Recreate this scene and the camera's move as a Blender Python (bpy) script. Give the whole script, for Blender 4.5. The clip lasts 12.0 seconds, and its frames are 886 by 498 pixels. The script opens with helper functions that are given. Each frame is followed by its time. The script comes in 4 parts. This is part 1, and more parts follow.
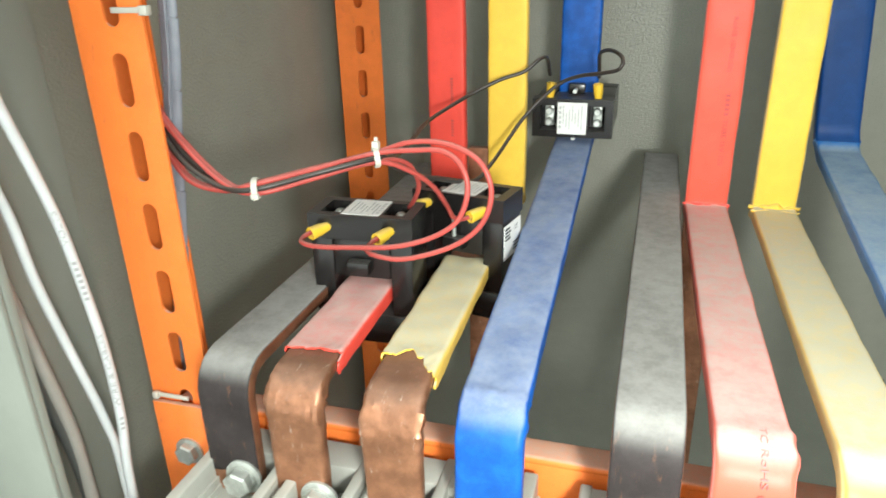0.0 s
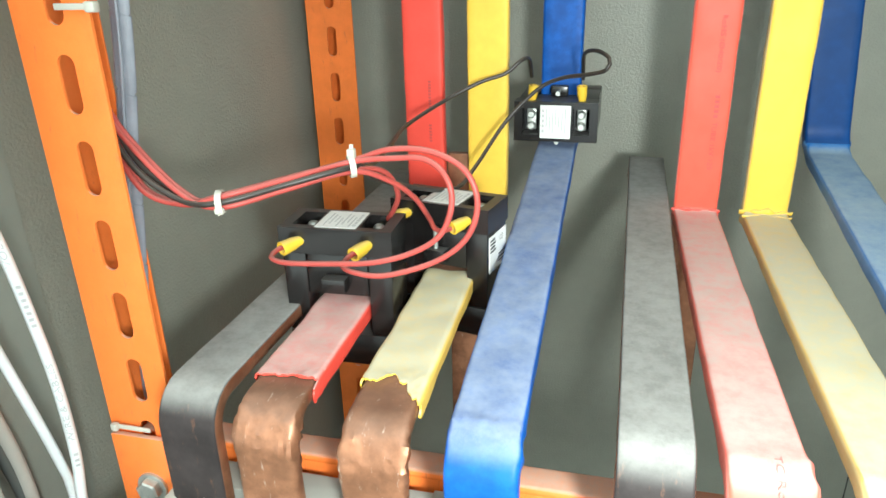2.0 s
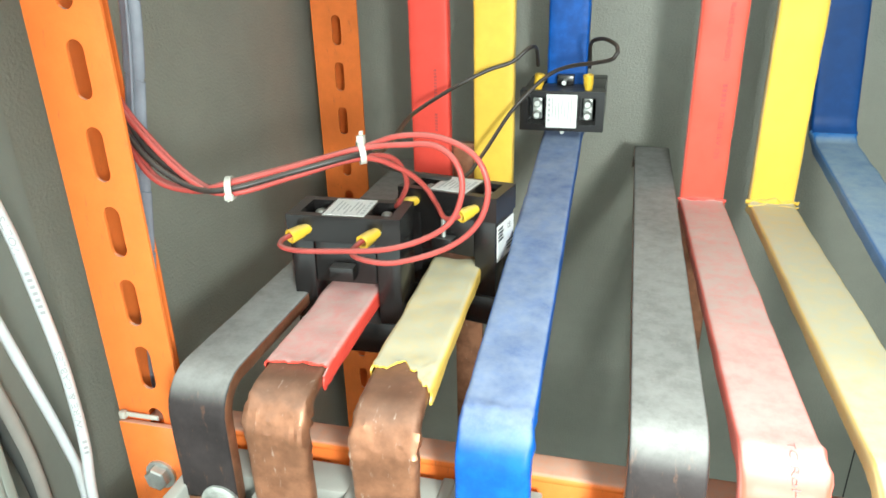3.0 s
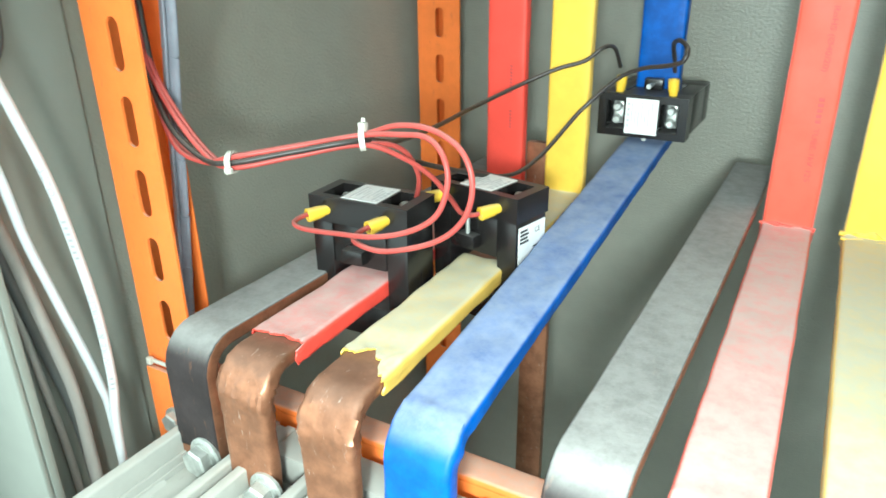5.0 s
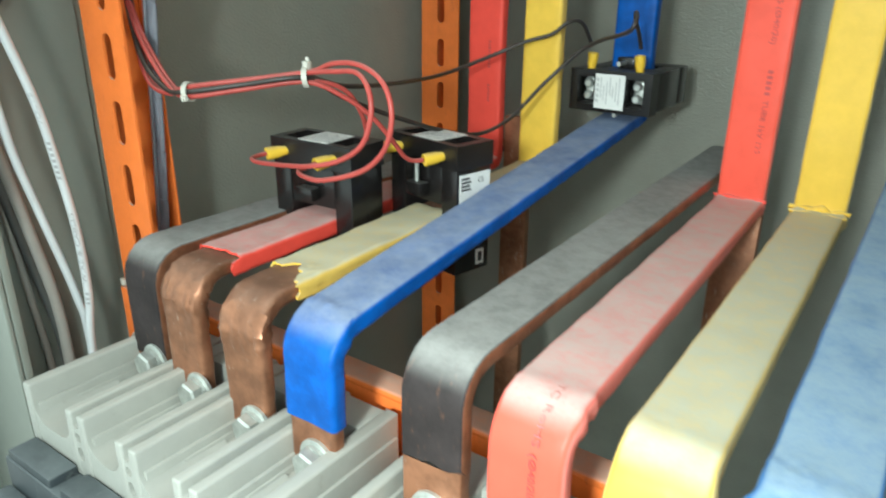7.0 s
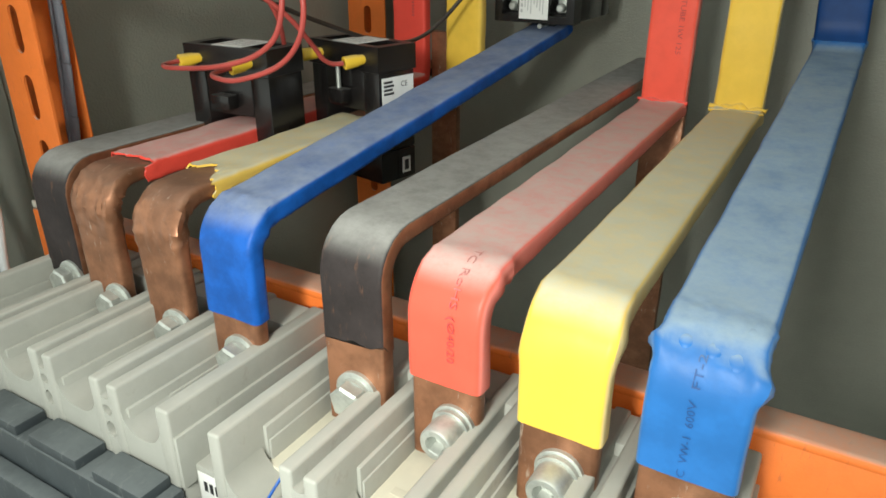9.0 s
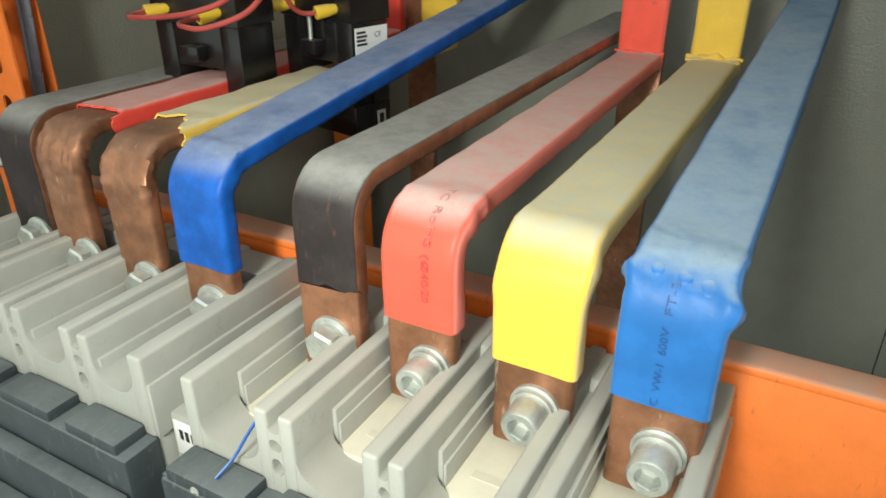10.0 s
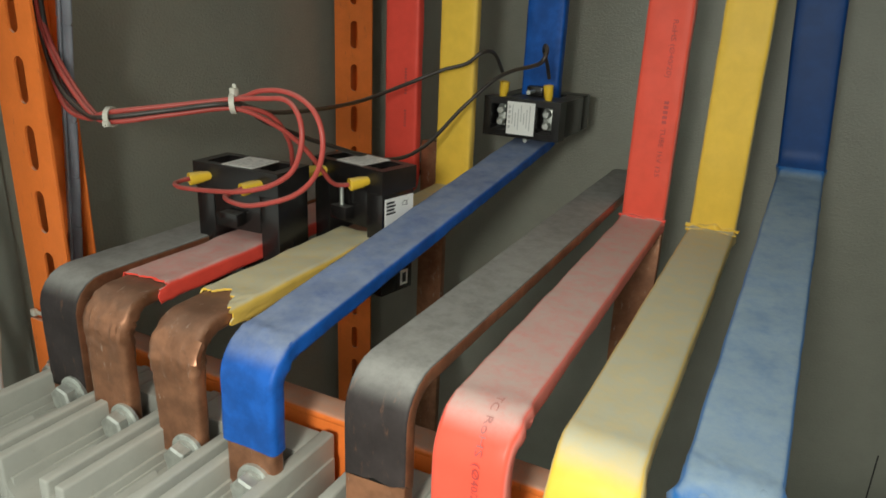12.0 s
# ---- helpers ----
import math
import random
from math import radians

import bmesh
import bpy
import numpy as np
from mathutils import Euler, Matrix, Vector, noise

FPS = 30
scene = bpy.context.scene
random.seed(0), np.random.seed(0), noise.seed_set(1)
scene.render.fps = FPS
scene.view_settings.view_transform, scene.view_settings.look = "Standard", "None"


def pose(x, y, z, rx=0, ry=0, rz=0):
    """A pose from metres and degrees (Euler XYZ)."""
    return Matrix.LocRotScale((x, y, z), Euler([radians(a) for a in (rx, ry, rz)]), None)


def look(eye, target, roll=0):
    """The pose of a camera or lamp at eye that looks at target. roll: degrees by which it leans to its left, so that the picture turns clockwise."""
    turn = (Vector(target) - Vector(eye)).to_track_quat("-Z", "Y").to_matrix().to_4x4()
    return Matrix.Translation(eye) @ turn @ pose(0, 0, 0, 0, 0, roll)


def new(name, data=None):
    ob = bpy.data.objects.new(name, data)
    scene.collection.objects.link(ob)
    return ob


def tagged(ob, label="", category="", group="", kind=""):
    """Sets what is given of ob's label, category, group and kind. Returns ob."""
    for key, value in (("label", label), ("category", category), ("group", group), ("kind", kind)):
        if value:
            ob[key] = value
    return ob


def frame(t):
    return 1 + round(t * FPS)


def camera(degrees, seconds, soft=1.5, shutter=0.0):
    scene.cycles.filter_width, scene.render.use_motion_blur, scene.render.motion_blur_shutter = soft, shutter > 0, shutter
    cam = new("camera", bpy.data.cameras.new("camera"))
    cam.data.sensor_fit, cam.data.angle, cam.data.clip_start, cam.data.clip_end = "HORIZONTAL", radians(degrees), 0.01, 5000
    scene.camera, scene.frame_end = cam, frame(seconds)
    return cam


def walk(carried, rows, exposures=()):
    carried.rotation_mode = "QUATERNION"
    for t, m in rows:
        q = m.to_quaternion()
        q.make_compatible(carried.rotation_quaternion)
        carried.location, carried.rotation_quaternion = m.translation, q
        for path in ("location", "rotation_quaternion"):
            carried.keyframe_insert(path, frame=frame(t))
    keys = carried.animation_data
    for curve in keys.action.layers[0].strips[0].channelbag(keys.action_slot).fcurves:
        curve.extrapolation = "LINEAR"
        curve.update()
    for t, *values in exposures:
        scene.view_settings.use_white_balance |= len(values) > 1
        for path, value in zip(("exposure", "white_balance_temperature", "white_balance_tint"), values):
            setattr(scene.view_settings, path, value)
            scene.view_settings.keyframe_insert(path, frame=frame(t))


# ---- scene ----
cam = camera(64.4, 12.0, soft=1.6, shutter=0.55)
PATH = [
    (0, (-0.003, 0.036, 1.526), (-0.54, 1.798, 0.749), -1.5),
    (0.5, (-0.007, 0.05, 1.526), (-0.481, 1.837, 0.764), -1.4),
    (1, (-0.016, 0.062, 1.526), (-0.483, 1.854, 0.771), -1.4),
    (1.5, (-0.018, 0.069, 1.524), (-0.488, 1.858, 0.764), -1.5),
    (2, (-0.018, 0.069, 1.519), (-0.487, 1.854, 0.75), -1.5),
    (2.5, (-0.02, 0.067, 1.518), (-0.495, 1.848, 0.741), -1.5),
    (3, (-0.025, 0.067, 1.515), (-0.489, 1.847, 0.728), -1.4),
    (3.5, (-0.034, 0.065, 1.508), (-0.522, 1.83, 0.705), -1.8),
    (3.7, (-0.038, 0.066, 1.511), (-0.553, 1.82, 0.701), -2.0),
    (5.3, (0.107, 0.119, 1.507), (-0.946, 1.65, 0.767), -1.3),
    (5.5, (0.117, 0.112, 1.502), (-1.015, 1.617, 0.829), -1.2),
    (6, (0.144, 0.115, 1.49), (-1.041, 1.586, 0.833), 0.1),
    (6.5, (0.165, 0.119, 1.475), (-0.993, 1.607, 0.808), 0.4),
    (7, (0.19, 0.115, 1.464), (-0.885, 1.64, 0.743), 0.6),
    (9, (0.211, 0.113, 1.422), (-0.716, 1.682, 0.598), 0.1),
    (9.5, (0.214, 0.111, 1.416), (-0.703, 1.678, 0.576), 0.2),
    (10, (0.217, 0.112, 1.405), (-0.653, 1.678, 0.516), -0.1),
    (10.5, (0.214, 0.107, 1.405), (-0.618, 1.688, 0.506), 0.5),
    (11, (0.201, 0.097, 1.437), (-0.613, 1.736, 0.63), 1.7),
    (11.5, (0.191, 0.094, 1.46), (-0.677, 1.756, 0.764), 1.7),
    (12, (0.182, 0.091, 1.471), (-0.667, 1.777, 0.81), 2.4),
]
EXPOSURES = [(0.0, 0.96, 6300, 2), (1.0, 1.10, 6000, -1), (3.5, 1.19, 6000, -3), (5.5, 1.35, 5600, -9), (6.5, 0.96, 5600, -9), (7.0, 0.50, 5800, -6), (7.2, 0.38, 5900, -4),
             (8.8, 0.04, 6500, 2), (9.5, 0.02, 6500, 1), (10.5, 0.02, 6500, 1), (11.2, -0.34, 6600, 1), (12.0, -0.38, 6700, 2)]
walk(cam, [(t, look(eye, target, roll)) for t, eye, target, roll in PATH], EXPOSURES)

# ---- light ----
world = bpy.data.worlds.new("room_light")
scene.world = world
world.use_nodes = True
world.node_tree.nodes["Background"].inputs["Color"].default_value = (0.97, 1.0, 0.95, 1)
world.node_tree.nodes["Background"].inputs["Strength"].default_value = 1.12

torch_data = bpy.data.lights.new("inspection_torch", "AREA")
torch_data.shape, torch_data.size, torch_data.energy, torch_data.color = "DISK", 0.09, 1.05, (1.0, 0.975, 0.92)
torch = new("inspection_torch", torch_data)
torch.matrix_world = look((0.15, -0.13, 1.52), (-0.01, 0.52, 1.19))
torch_data.spread = radians(84)


# ---- materials ----
def material(name, colour, rough=0.5, metal=0.0, vary=0.12, scale=60.0, bump=0.0, bump_scale=400.0, dust=0.0,
             dust_colour=(0.42, 0.385, 0.33), rand=0.0, patch=9.0, dust_from=0.45, spec=0.5, patchy=0.25, scratch=None, scratch_from=0.60, side_dust=0.0):
    """Paint, plastic or metal: tone varies at two scales, dust lies on what faces up."""
    m = bpy.data.materials.new(name)
    m.use_nodes = True
    nt = m.node_tree
    bsdf = nt.nodes["Principled BSDF"]

    def node(kind, **kw):
        n = nt.nodes.new(kind)
        for k, v in kw.items():
            n.inputs[k].default_value = v
        return n

    def math_node(op, a, b=None):
        n = nt.nodes.new("ShaderNodeMath")
        n.operation = op
        n.use_clamp = op in ("MULTIPLY", "ADD", "SUBTRACT")
        for k, v in ((0, a), (1, b)):
            if v is None:
                continue
            if isinstance(v, (int, float)):
                n.inputs[k].default_value = v
            else:
                nt.links.new(v, n.inputs[k])
        return n.outputs[0]

    def ramp(fac, lo, hi):
        n = nt.nodes.new("ShaderNodeMapRange")
        n.interpolation_type = "SMOOTHSTEP"
        n.inputs["From Min"].default_value, n.inputs["From Max"].default_value = lo, hi
        nt.links.new(fac, n.inputs["Value"])
        return n.outputs["Result"]

    coord = nt.nodes.new("ShaderNodeNewGeometry")
    fine = node("ShaderNodeTexNoise", Scale=scale, Detail=6.0, Roughness=0.65)
    coarse = node("ShaderNodeTexNoise", Scale=patch, Detail=4.0, Roughness=0.6)
    for n in (fine, coarse):
        nt.links.new(coord.outputs["Position"], n.inputs["Vector"])
    tone = math_node("MULTIPLY", fine.outputs["Fac"], coarse.outputs["Fac"])
    shade = nt.nodes.new("ShaderNodeMix")
    shade.data_type = "RGBA"
    nt.links.new(ramp(tone, 0.12, 0.40), shade.inputs["Factor"])
    shade.inputs["A"].default_value = (*[c * (1 - vary) for c in colour], 1)
    shade.inputs["B"].default_value = (*[min(1, c * (1 + vary)) for c in colour], 1)
    out, roughness = shade.outputs["Result"], None
    if scratch:
        lay = nt.nodes.new("ShaderNodeMapping")
        lay.inputs["Scale"].default_value = (260, 90, 60)
        lay.inputs["Rotation"].default_value = (0.5, 0.3, 0.9)
        nt.links.new(coord.outputs["Position"], lay.inputs["Vector"])
        marks = node("ShaderNodeTexNoise", Scale=1.0, Detail=5.0, Roughness=0.7)
        nt.links.new(lay.outputs["Vector"], marks.inputs["Vector"])
        worn_mix = nt.nodes.new("ShaderNodeMix")
        worn_mix.data_type = "RGBA"
        nt.links.new(math_node("MULTIPLY", ramp(marks.outputs["Fac"], scratch_from, scratch_from + 0.12), 0.75), worn_mix.inputs["Factor"])
        nt.links.new(out, worn_mix.inputs["A"])
        worn_mix.inputs["B"].default_value = (*scratch, 1)
        out = worn_mix.outputs["Result"]
    if rand:
        info = nt.nodes.new("ShaderNodeObjectInfo")
        hsv = nt.nodes.new("ShaderNodeHueSaturation")
        nt.links.new(out, hsv.inputs["Color"])
        spread = nt.nodes.new("ShaderNodeMapRange")
        spread.inputs["To Min"].default_value, spread.inputs["To Max"].default_value = 1 - rand, 1 + rand
        nt.links.new(info.outputs["Random"], spread.inputs["Value"])
        nt.links.new(spread.outputs["Result"], hsv.inputs["Value"])
        out = hsv.outputs["Color"]
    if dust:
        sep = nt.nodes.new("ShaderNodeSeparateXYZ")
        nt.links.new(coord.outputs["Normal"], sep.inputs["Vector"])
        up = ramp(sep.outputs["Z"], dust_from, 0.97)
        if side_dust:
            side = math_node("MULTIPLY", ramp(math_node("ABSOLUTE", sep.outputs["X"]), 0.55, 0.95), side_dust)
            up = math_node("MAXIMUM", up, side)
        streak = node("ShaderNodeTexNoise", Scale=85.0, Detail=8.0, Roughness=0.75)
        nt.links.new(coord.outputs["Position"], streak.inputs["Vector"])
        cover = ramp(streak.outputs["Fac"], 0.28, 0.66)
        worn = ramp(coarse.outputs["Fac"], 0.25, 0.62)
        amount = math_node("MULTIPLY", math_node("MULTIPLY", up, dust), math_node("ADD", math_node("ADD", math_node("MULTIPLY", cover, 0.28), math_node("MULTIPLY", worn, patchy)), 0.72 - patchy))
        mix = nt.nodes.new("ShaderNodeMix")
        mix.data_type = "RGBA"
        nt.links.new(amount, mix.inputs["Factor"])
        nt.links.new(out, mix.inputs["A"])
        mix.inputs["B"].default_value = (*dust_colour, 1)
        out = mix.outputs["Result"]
        r = nt.nodes.new("ShaderNodeMapRange")
        r.inputs["To Min"].default_value, r.inputs["To Max"].default_value = rough, 0.95
        nt.links.new(amount, r.inputs["Value"])
        roughness = r.outputs["Result"]
        if metal:
            r2 = nt.nodes.new("ShaderNodeMapRange")
            r2.inputs["To Min"].default_value, r2.inputs["To Max"].default_value = metal, 0.0
            nt.links.new(amount, r2.inputs["Value"])
            nt.links.new(r2.outputs["Result"], bsdf.inputs["Metallic"])
    nt.links.new(out, bsdf.inputs["Base Color"])
    bsdf.inputs["Metallic"].default_value = metal
    bsdf.inputs["Specular IOR Level"].default_value = spec
    if roughness is not None:
        nt.links.new(roughness, bsdf.inputs["Roughness"])
    else:
        r = nt.nodes.new("ShaderNodeMapRange")
        r.inputs["To Min"].default_value, r.inputs["To Max"].default_value = max(0.03, rough - 0.08), min(1, rough + 0.1)
        nt.links.new(coarse.outputs["Fac"], r.inputs["Value"])
        nt.links.new(r.outputs["Result"], bsdf.inputs["Roughness"])
    if bump:
        bn = node("ShaderNodeTexNoise", Scale=bump_scale, Detail=3.0, Roughness=0.55)
        nt.links.new(coord.outputs["Position"], bn.inputs["Vector"])
        b = node("ShaderNodeBump", Strength=bump, Distance=0.001)
        nt.links.new(bn.outputs["Fac"], b.inputs["Height"])
        nt.links.new(b.outputs["Normal"], bsdf.inputs["Normal"])
    return m


WALL = material("olive_grey_textured_paint", (0.30, 0.305, 0.262), 0.30, vary=0.05, scale=30, bump=0.85, bump_scale=340, patch=2.0, spec=0.4)
FRAME = material("pale_grey_green_paint", (0.275, 0.29, 0.255), 0.42, vary=0.05, scale=25, bump=0.15, bump_scale=500, dust=0.2, patch=4)
ORANGE = material("orange_powder_coat", (0.86, 0.21, 0.045), 0.24, scratch=(0.60, 0.15, 0.05), vary=0.07, bump=0.12, bump_scale=700, dust=0.75, patch=8, spec=0.35)
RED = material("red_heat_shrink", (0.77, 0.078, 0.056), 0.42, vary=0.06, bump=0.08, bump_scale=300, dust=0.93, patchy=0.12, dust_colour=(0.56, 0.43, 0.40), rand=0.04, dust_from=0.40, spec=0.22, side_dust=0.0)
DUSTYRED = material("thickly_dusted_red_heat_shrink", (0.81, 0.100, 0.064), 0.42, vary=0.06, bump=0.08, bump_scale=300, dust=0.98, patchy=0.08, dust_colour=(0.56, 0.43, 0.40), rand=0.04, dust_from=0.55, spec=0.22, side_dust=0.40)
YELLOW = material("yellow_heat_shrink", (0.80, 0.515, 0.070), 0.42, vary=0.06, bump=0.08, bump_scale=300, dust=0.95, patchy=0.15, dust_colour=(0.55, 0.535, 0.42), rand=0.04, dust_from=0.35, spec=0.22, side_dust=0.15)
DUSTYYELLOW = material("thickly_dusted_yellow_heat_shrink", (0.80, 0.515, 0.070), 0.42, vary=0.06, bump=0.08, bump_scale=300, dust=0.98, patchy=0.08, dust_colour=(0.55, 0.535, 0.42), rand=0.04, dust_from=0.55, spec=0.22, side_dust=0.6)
REDFOLD = material("red_heat_shrink_fold", (0.78, 0.080, 0.056), 0.45, vary=0.1, bump=0.15, bump_scale=300, dust=0.3, dust_colour=(0.56, 0.43, 0.40), spec=0.25)
YELLOWFOLD = material("yellow_heat_shrink_fold", (0.80, 0.515, 0.070), 0.45, vary=0.1, bump=0.15, bump_scale=300, dust=0.3, dust_colour=(0.55, 0.535, 0.42), spec=0.25)
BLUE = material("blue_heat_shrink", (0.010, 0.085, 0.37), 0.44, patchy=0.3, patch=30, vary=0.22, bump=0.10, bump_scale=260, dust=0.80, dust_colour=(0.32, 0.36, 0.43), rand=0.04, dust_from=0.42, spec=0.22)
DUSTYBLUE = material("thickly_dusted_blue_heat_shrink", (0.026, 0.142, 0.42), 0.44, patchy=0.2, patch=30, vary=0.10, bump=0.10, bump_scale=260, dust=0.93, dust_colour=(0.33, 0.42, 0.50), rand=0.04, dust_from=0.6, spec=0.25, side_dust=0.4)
# blue for one bar's upper sleeve, set darker than its lower sleeve
DARKERBLUE = material("darker_blue_heat_shrink", (0.007, 0.050, 0.20), 0.44, vary=0.12, patch=14, bump=0.10, bump_scale=260, dust=0.5, dust_colour=(0.29, 0.355, 0.46), dust_from=0.5, spec=0.22)
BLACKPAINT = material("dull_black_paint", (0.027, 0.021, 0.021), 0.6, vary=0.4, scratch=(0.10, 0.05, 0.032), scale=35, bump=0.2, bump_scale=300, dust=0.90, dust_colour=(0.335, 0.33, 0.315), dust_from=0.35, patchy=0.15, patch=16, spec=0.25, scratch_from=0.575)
COPPER = material("aged_copper", (0.30, 0.138, 0.076), 0.36, scratch=(0.58, 0.47, 0.39), metal=0.55, vary=0.30, scale=70, bump=0.12, bump_scale=240, patch=22, dust=0.35, dust_colour=(0.30, 0.22, 0.18), scratch_from=0.605)
GREYPLASTIC = material("grey_moulded_plastic", (0.38, 0.38, 0.345), 0.5, scratch=(0.33, 0.32, 0.28), vary=0.06, scale=40, bump=0.05, bump_scale=600, dust=0.35, dust_colour=(0.50, 0.48, 0.43), patch=12)
CREAM = material("cream_terminal_plate", (0.70, 0.66, 0.53), 0.5, vary=0.08, scale=50, dust=0.3, dust_colour=(0.5, 0.47, 0.4), patch=20)
DARKPLASTIC = material("dark_grey_moulded_plastic", (0.040, 0.049, 0.055), 0.45, vary=0.15, scale=40, dust=0.6, dust_colour=(0.19, 0.21, 0.215), scratch=(0.11, 0.12, 0.12), patchy=0.35, patch=30, scratch_from=0.57)
BLACKPLASTIC = material("black_moulded_plastic", (0.012, 0.0105, 0.0105), 0.26, vary=0.25, scale=50, dust=0.30, dust_colour=(0.20, 0.19, 0.18), spec=0.5)
STEEL = material("zinc_plated_steel", (0.55, 0.57, 0.54), 0.46, metal=0.8, dust=0.2, vary=0.2, scale=120, bump=0.1, bump_scale=500, patch=40)
LABEL = material("white_paper_label", (0.74, 0.74, 0.72), 0.55, vary=0.04)
CABLEINK = material("grey_cable_printing", (0.40, 0.40, 0.41), 0.6, vary=0.1)
LABELINK = material("faint_grey_printing", (0.46, 0.46, 0.46), 0.6, vary=0.1)
INK = material("black_ink", (0.02, 0.02, 0.022), 0.6, vary=0.1)
REDINK = material("dark_printing_on_red", (0.46, 0.060, 0.055), 0.6, vary=0.2, dust=0.6, dust_colour=(0.56, 0.43, 0.40), dust_from=0.22)
BLUEINK = material("dark_printing_on_blue", (0.014, 0.068, 0.23), 0.6, vary=0.2, dust=0.6, dust_colour=(0.33, 0.42, 0.50))
LUG = material("yellow_vinyl_ferrule", (0.78, 0.50, 0.04), 0.4, vary=0.10, bump=0.1, bump_scale=400, dust=0.4, dust_colour=(0.55, 0.48, 0.30))
REDWIRE = material("red_wire_insulation", (0.40, 0.065, 0.055), 0.36, vary=0.12, dust=0.4, dust_colour=(0.45, 0.3, 0.27), spec=0.3)
BLACKWIRE = material("black_wire_insulation", (0.030, 0.024, 0.021), 0.4, vary=0.15, dust=0.45, dust_colour=(0.22, 0.18, 0.15))
WHITECABLE = material("white_cable_jacket", (0.66, 0.68, 0.69), 0.42, vary=0.06, dust=0.1)
GREYCABLE = material("grey_cable_jacket", (0.45, 0.43, 0.39), 0.5, vary=0.08, dust=0.1)
DARKCABLE = material("dark_grey_cable_jacket", (0.10, 0.105, 0.10), 0.5, vary=0.1)
STRIP = material("dusty_blue_grey_sleeve", (0.23, 0.24, 0.28), 0.3, vary=0.22, scale=30, bump=0.25, bump_scale=120, patch=18)
TIE = material("white_nylon", (0.50, 0.48, 0.42), 0.45, vary=0.06)
RUBBER = material("black_rubber_seal", (0.02, 0.02, 0.02), 0.6, vary=0.2)
FLOORPAINT = material("grey_concrete", (0.22, 0.215, 0.20), 0.7, vary=0.2, scale=18, bump=0.2, bump_scale=150)


# ---- building helpers ----
def mesh_object(name, bm, mat, parent=None, label="", smooth=0):
    bmesh.ops.recalc_face_normals(bm, faces=bm.faces[:])
    me = bpy.data.meshes.new(name)
    bm.to_mesh(me)
    bm.free()
    for m in mat if isinstance(mat, (list, tuple)) else (mat,):
        me.materials.append(m)
    if smooth:
        me.shade_smooth()
        me.set_sharp_from_angle(angle=radians(smooth))
    ob = new(name, me)
    if parent is not None:
        ob.parent = parent
    if label:
        tagged(ob, label)
    return ob


def part(name, bm, mat, parent, label="", smooth=40):
    return mesh_object(name, bm, mat, parent, label, smooth)


def thing(name, label, category, group="", at=(0, 0, 0), kind=""):
    ob = new(name)
    ob.empty_display_size = 0.02
    ob.location = at
    return tagged(ob, label, category, group, kind)


def box(bm, lo, hi, bevel=0.0, seg=2):
    c = [(a + b) / 2 for a, b in zip(lo, hi)]
    made = bmesh.ops.create_cube(bm, size=1.0, matrix=Matrix.LocRotScale(c, None, [b - a for a, b in zip(lo, hi)]))["verts"]
    if bevel:
        edges = {e for v in made for e in v.link_edges}
        bmesh.ops.bevel(bm, geom=list(edges), offset=bevel, segments=seg, profile=0.5, affect="EDGES")
    return bm


def boxed(lo, hi, bevel=0.0, seg=2):
    return box(bmesh.new(), lo, hi, bevel, seg)


def disc_stack(bm, base, axis, rings, n=24, caps=True):
    """A lathe: rings of (distance along axis, radius) from base."""
    axis = Vector(axis).normalized()
    side = axis.orthogonal().normalized()
    other = axis.cross(side)
    loops = []
    for d, r in rings:
        loops.append([bm.verts.new(Vector(base) + axis * d + (side * math.cos(a) + other * math.sin(a)) * r)
                      for a in (2 * math.pi * k / n for k in range(n))])
    for a, b in zip(loops, loops[1:]):
        for k in range(n):
            bm.faces.new((a[k], a[(k + 1) % n], b[(k + 1) % n], b[k]))
    if caps:
        bm.faces.new(loops[0])
        bm.faces.new(loops[-1])
    return bm


def spline(points, step=0.004):
    """Catmull-Rom through the points."""
    p = [Vector(q) for q in points]
    p = [2 * p[0] - p[1], *p, 2 * p[-1] - p[-2]]
    out = []
    for a, b, c, d in zip(p, p[1:], p[2:], p[3:]):
        n = max(2, int((c - b).length / step))
        for k in range(n):
            t = k / n
            out.append(0.5 * (2 * b + (c - a) * t + (2 * a - 5 * b + 4 * c - d) * t * t + (3 * b - a - 3 * c + d) * t ** 3))
    return [*out, p[-2]]


def tube(points, radius, n=10, bm=None, flat=1.0, width=None):
    """A round or flattened cable along the points."""
    bm = bm or bmesh.new()
    pts = [Vector(q) for q in points]
    side, loops = None, []
    for k, q in enumerate(pts):
        ahead = (pts[min(k + 1, len(pts) - 1)] - pts[max(k - 1, 0)]).normalized()
        side = (width if side is None and width is not None else (side if side is not None else ahead.orthogonal()))
        side = (side - ahead * side.dot(ahead)).normalized()
        up = ahead.cross(side)
        loops.append([bm.verts.new(q + (side * math.cos(a) + up * math.sin(a) * flat) * radius) for a in (2 * math.pi * i / n for i in range(n))])
    for a, b in zip(loops, loops[1:]):
        for i in range(n):
            bm.faces.new((a[i], a[(i + 1) % n], b[(i + 1) % n], b[i]))
    bm.faces.new(loops[0])
    bm.faces.new(loops[-1])
    return bm


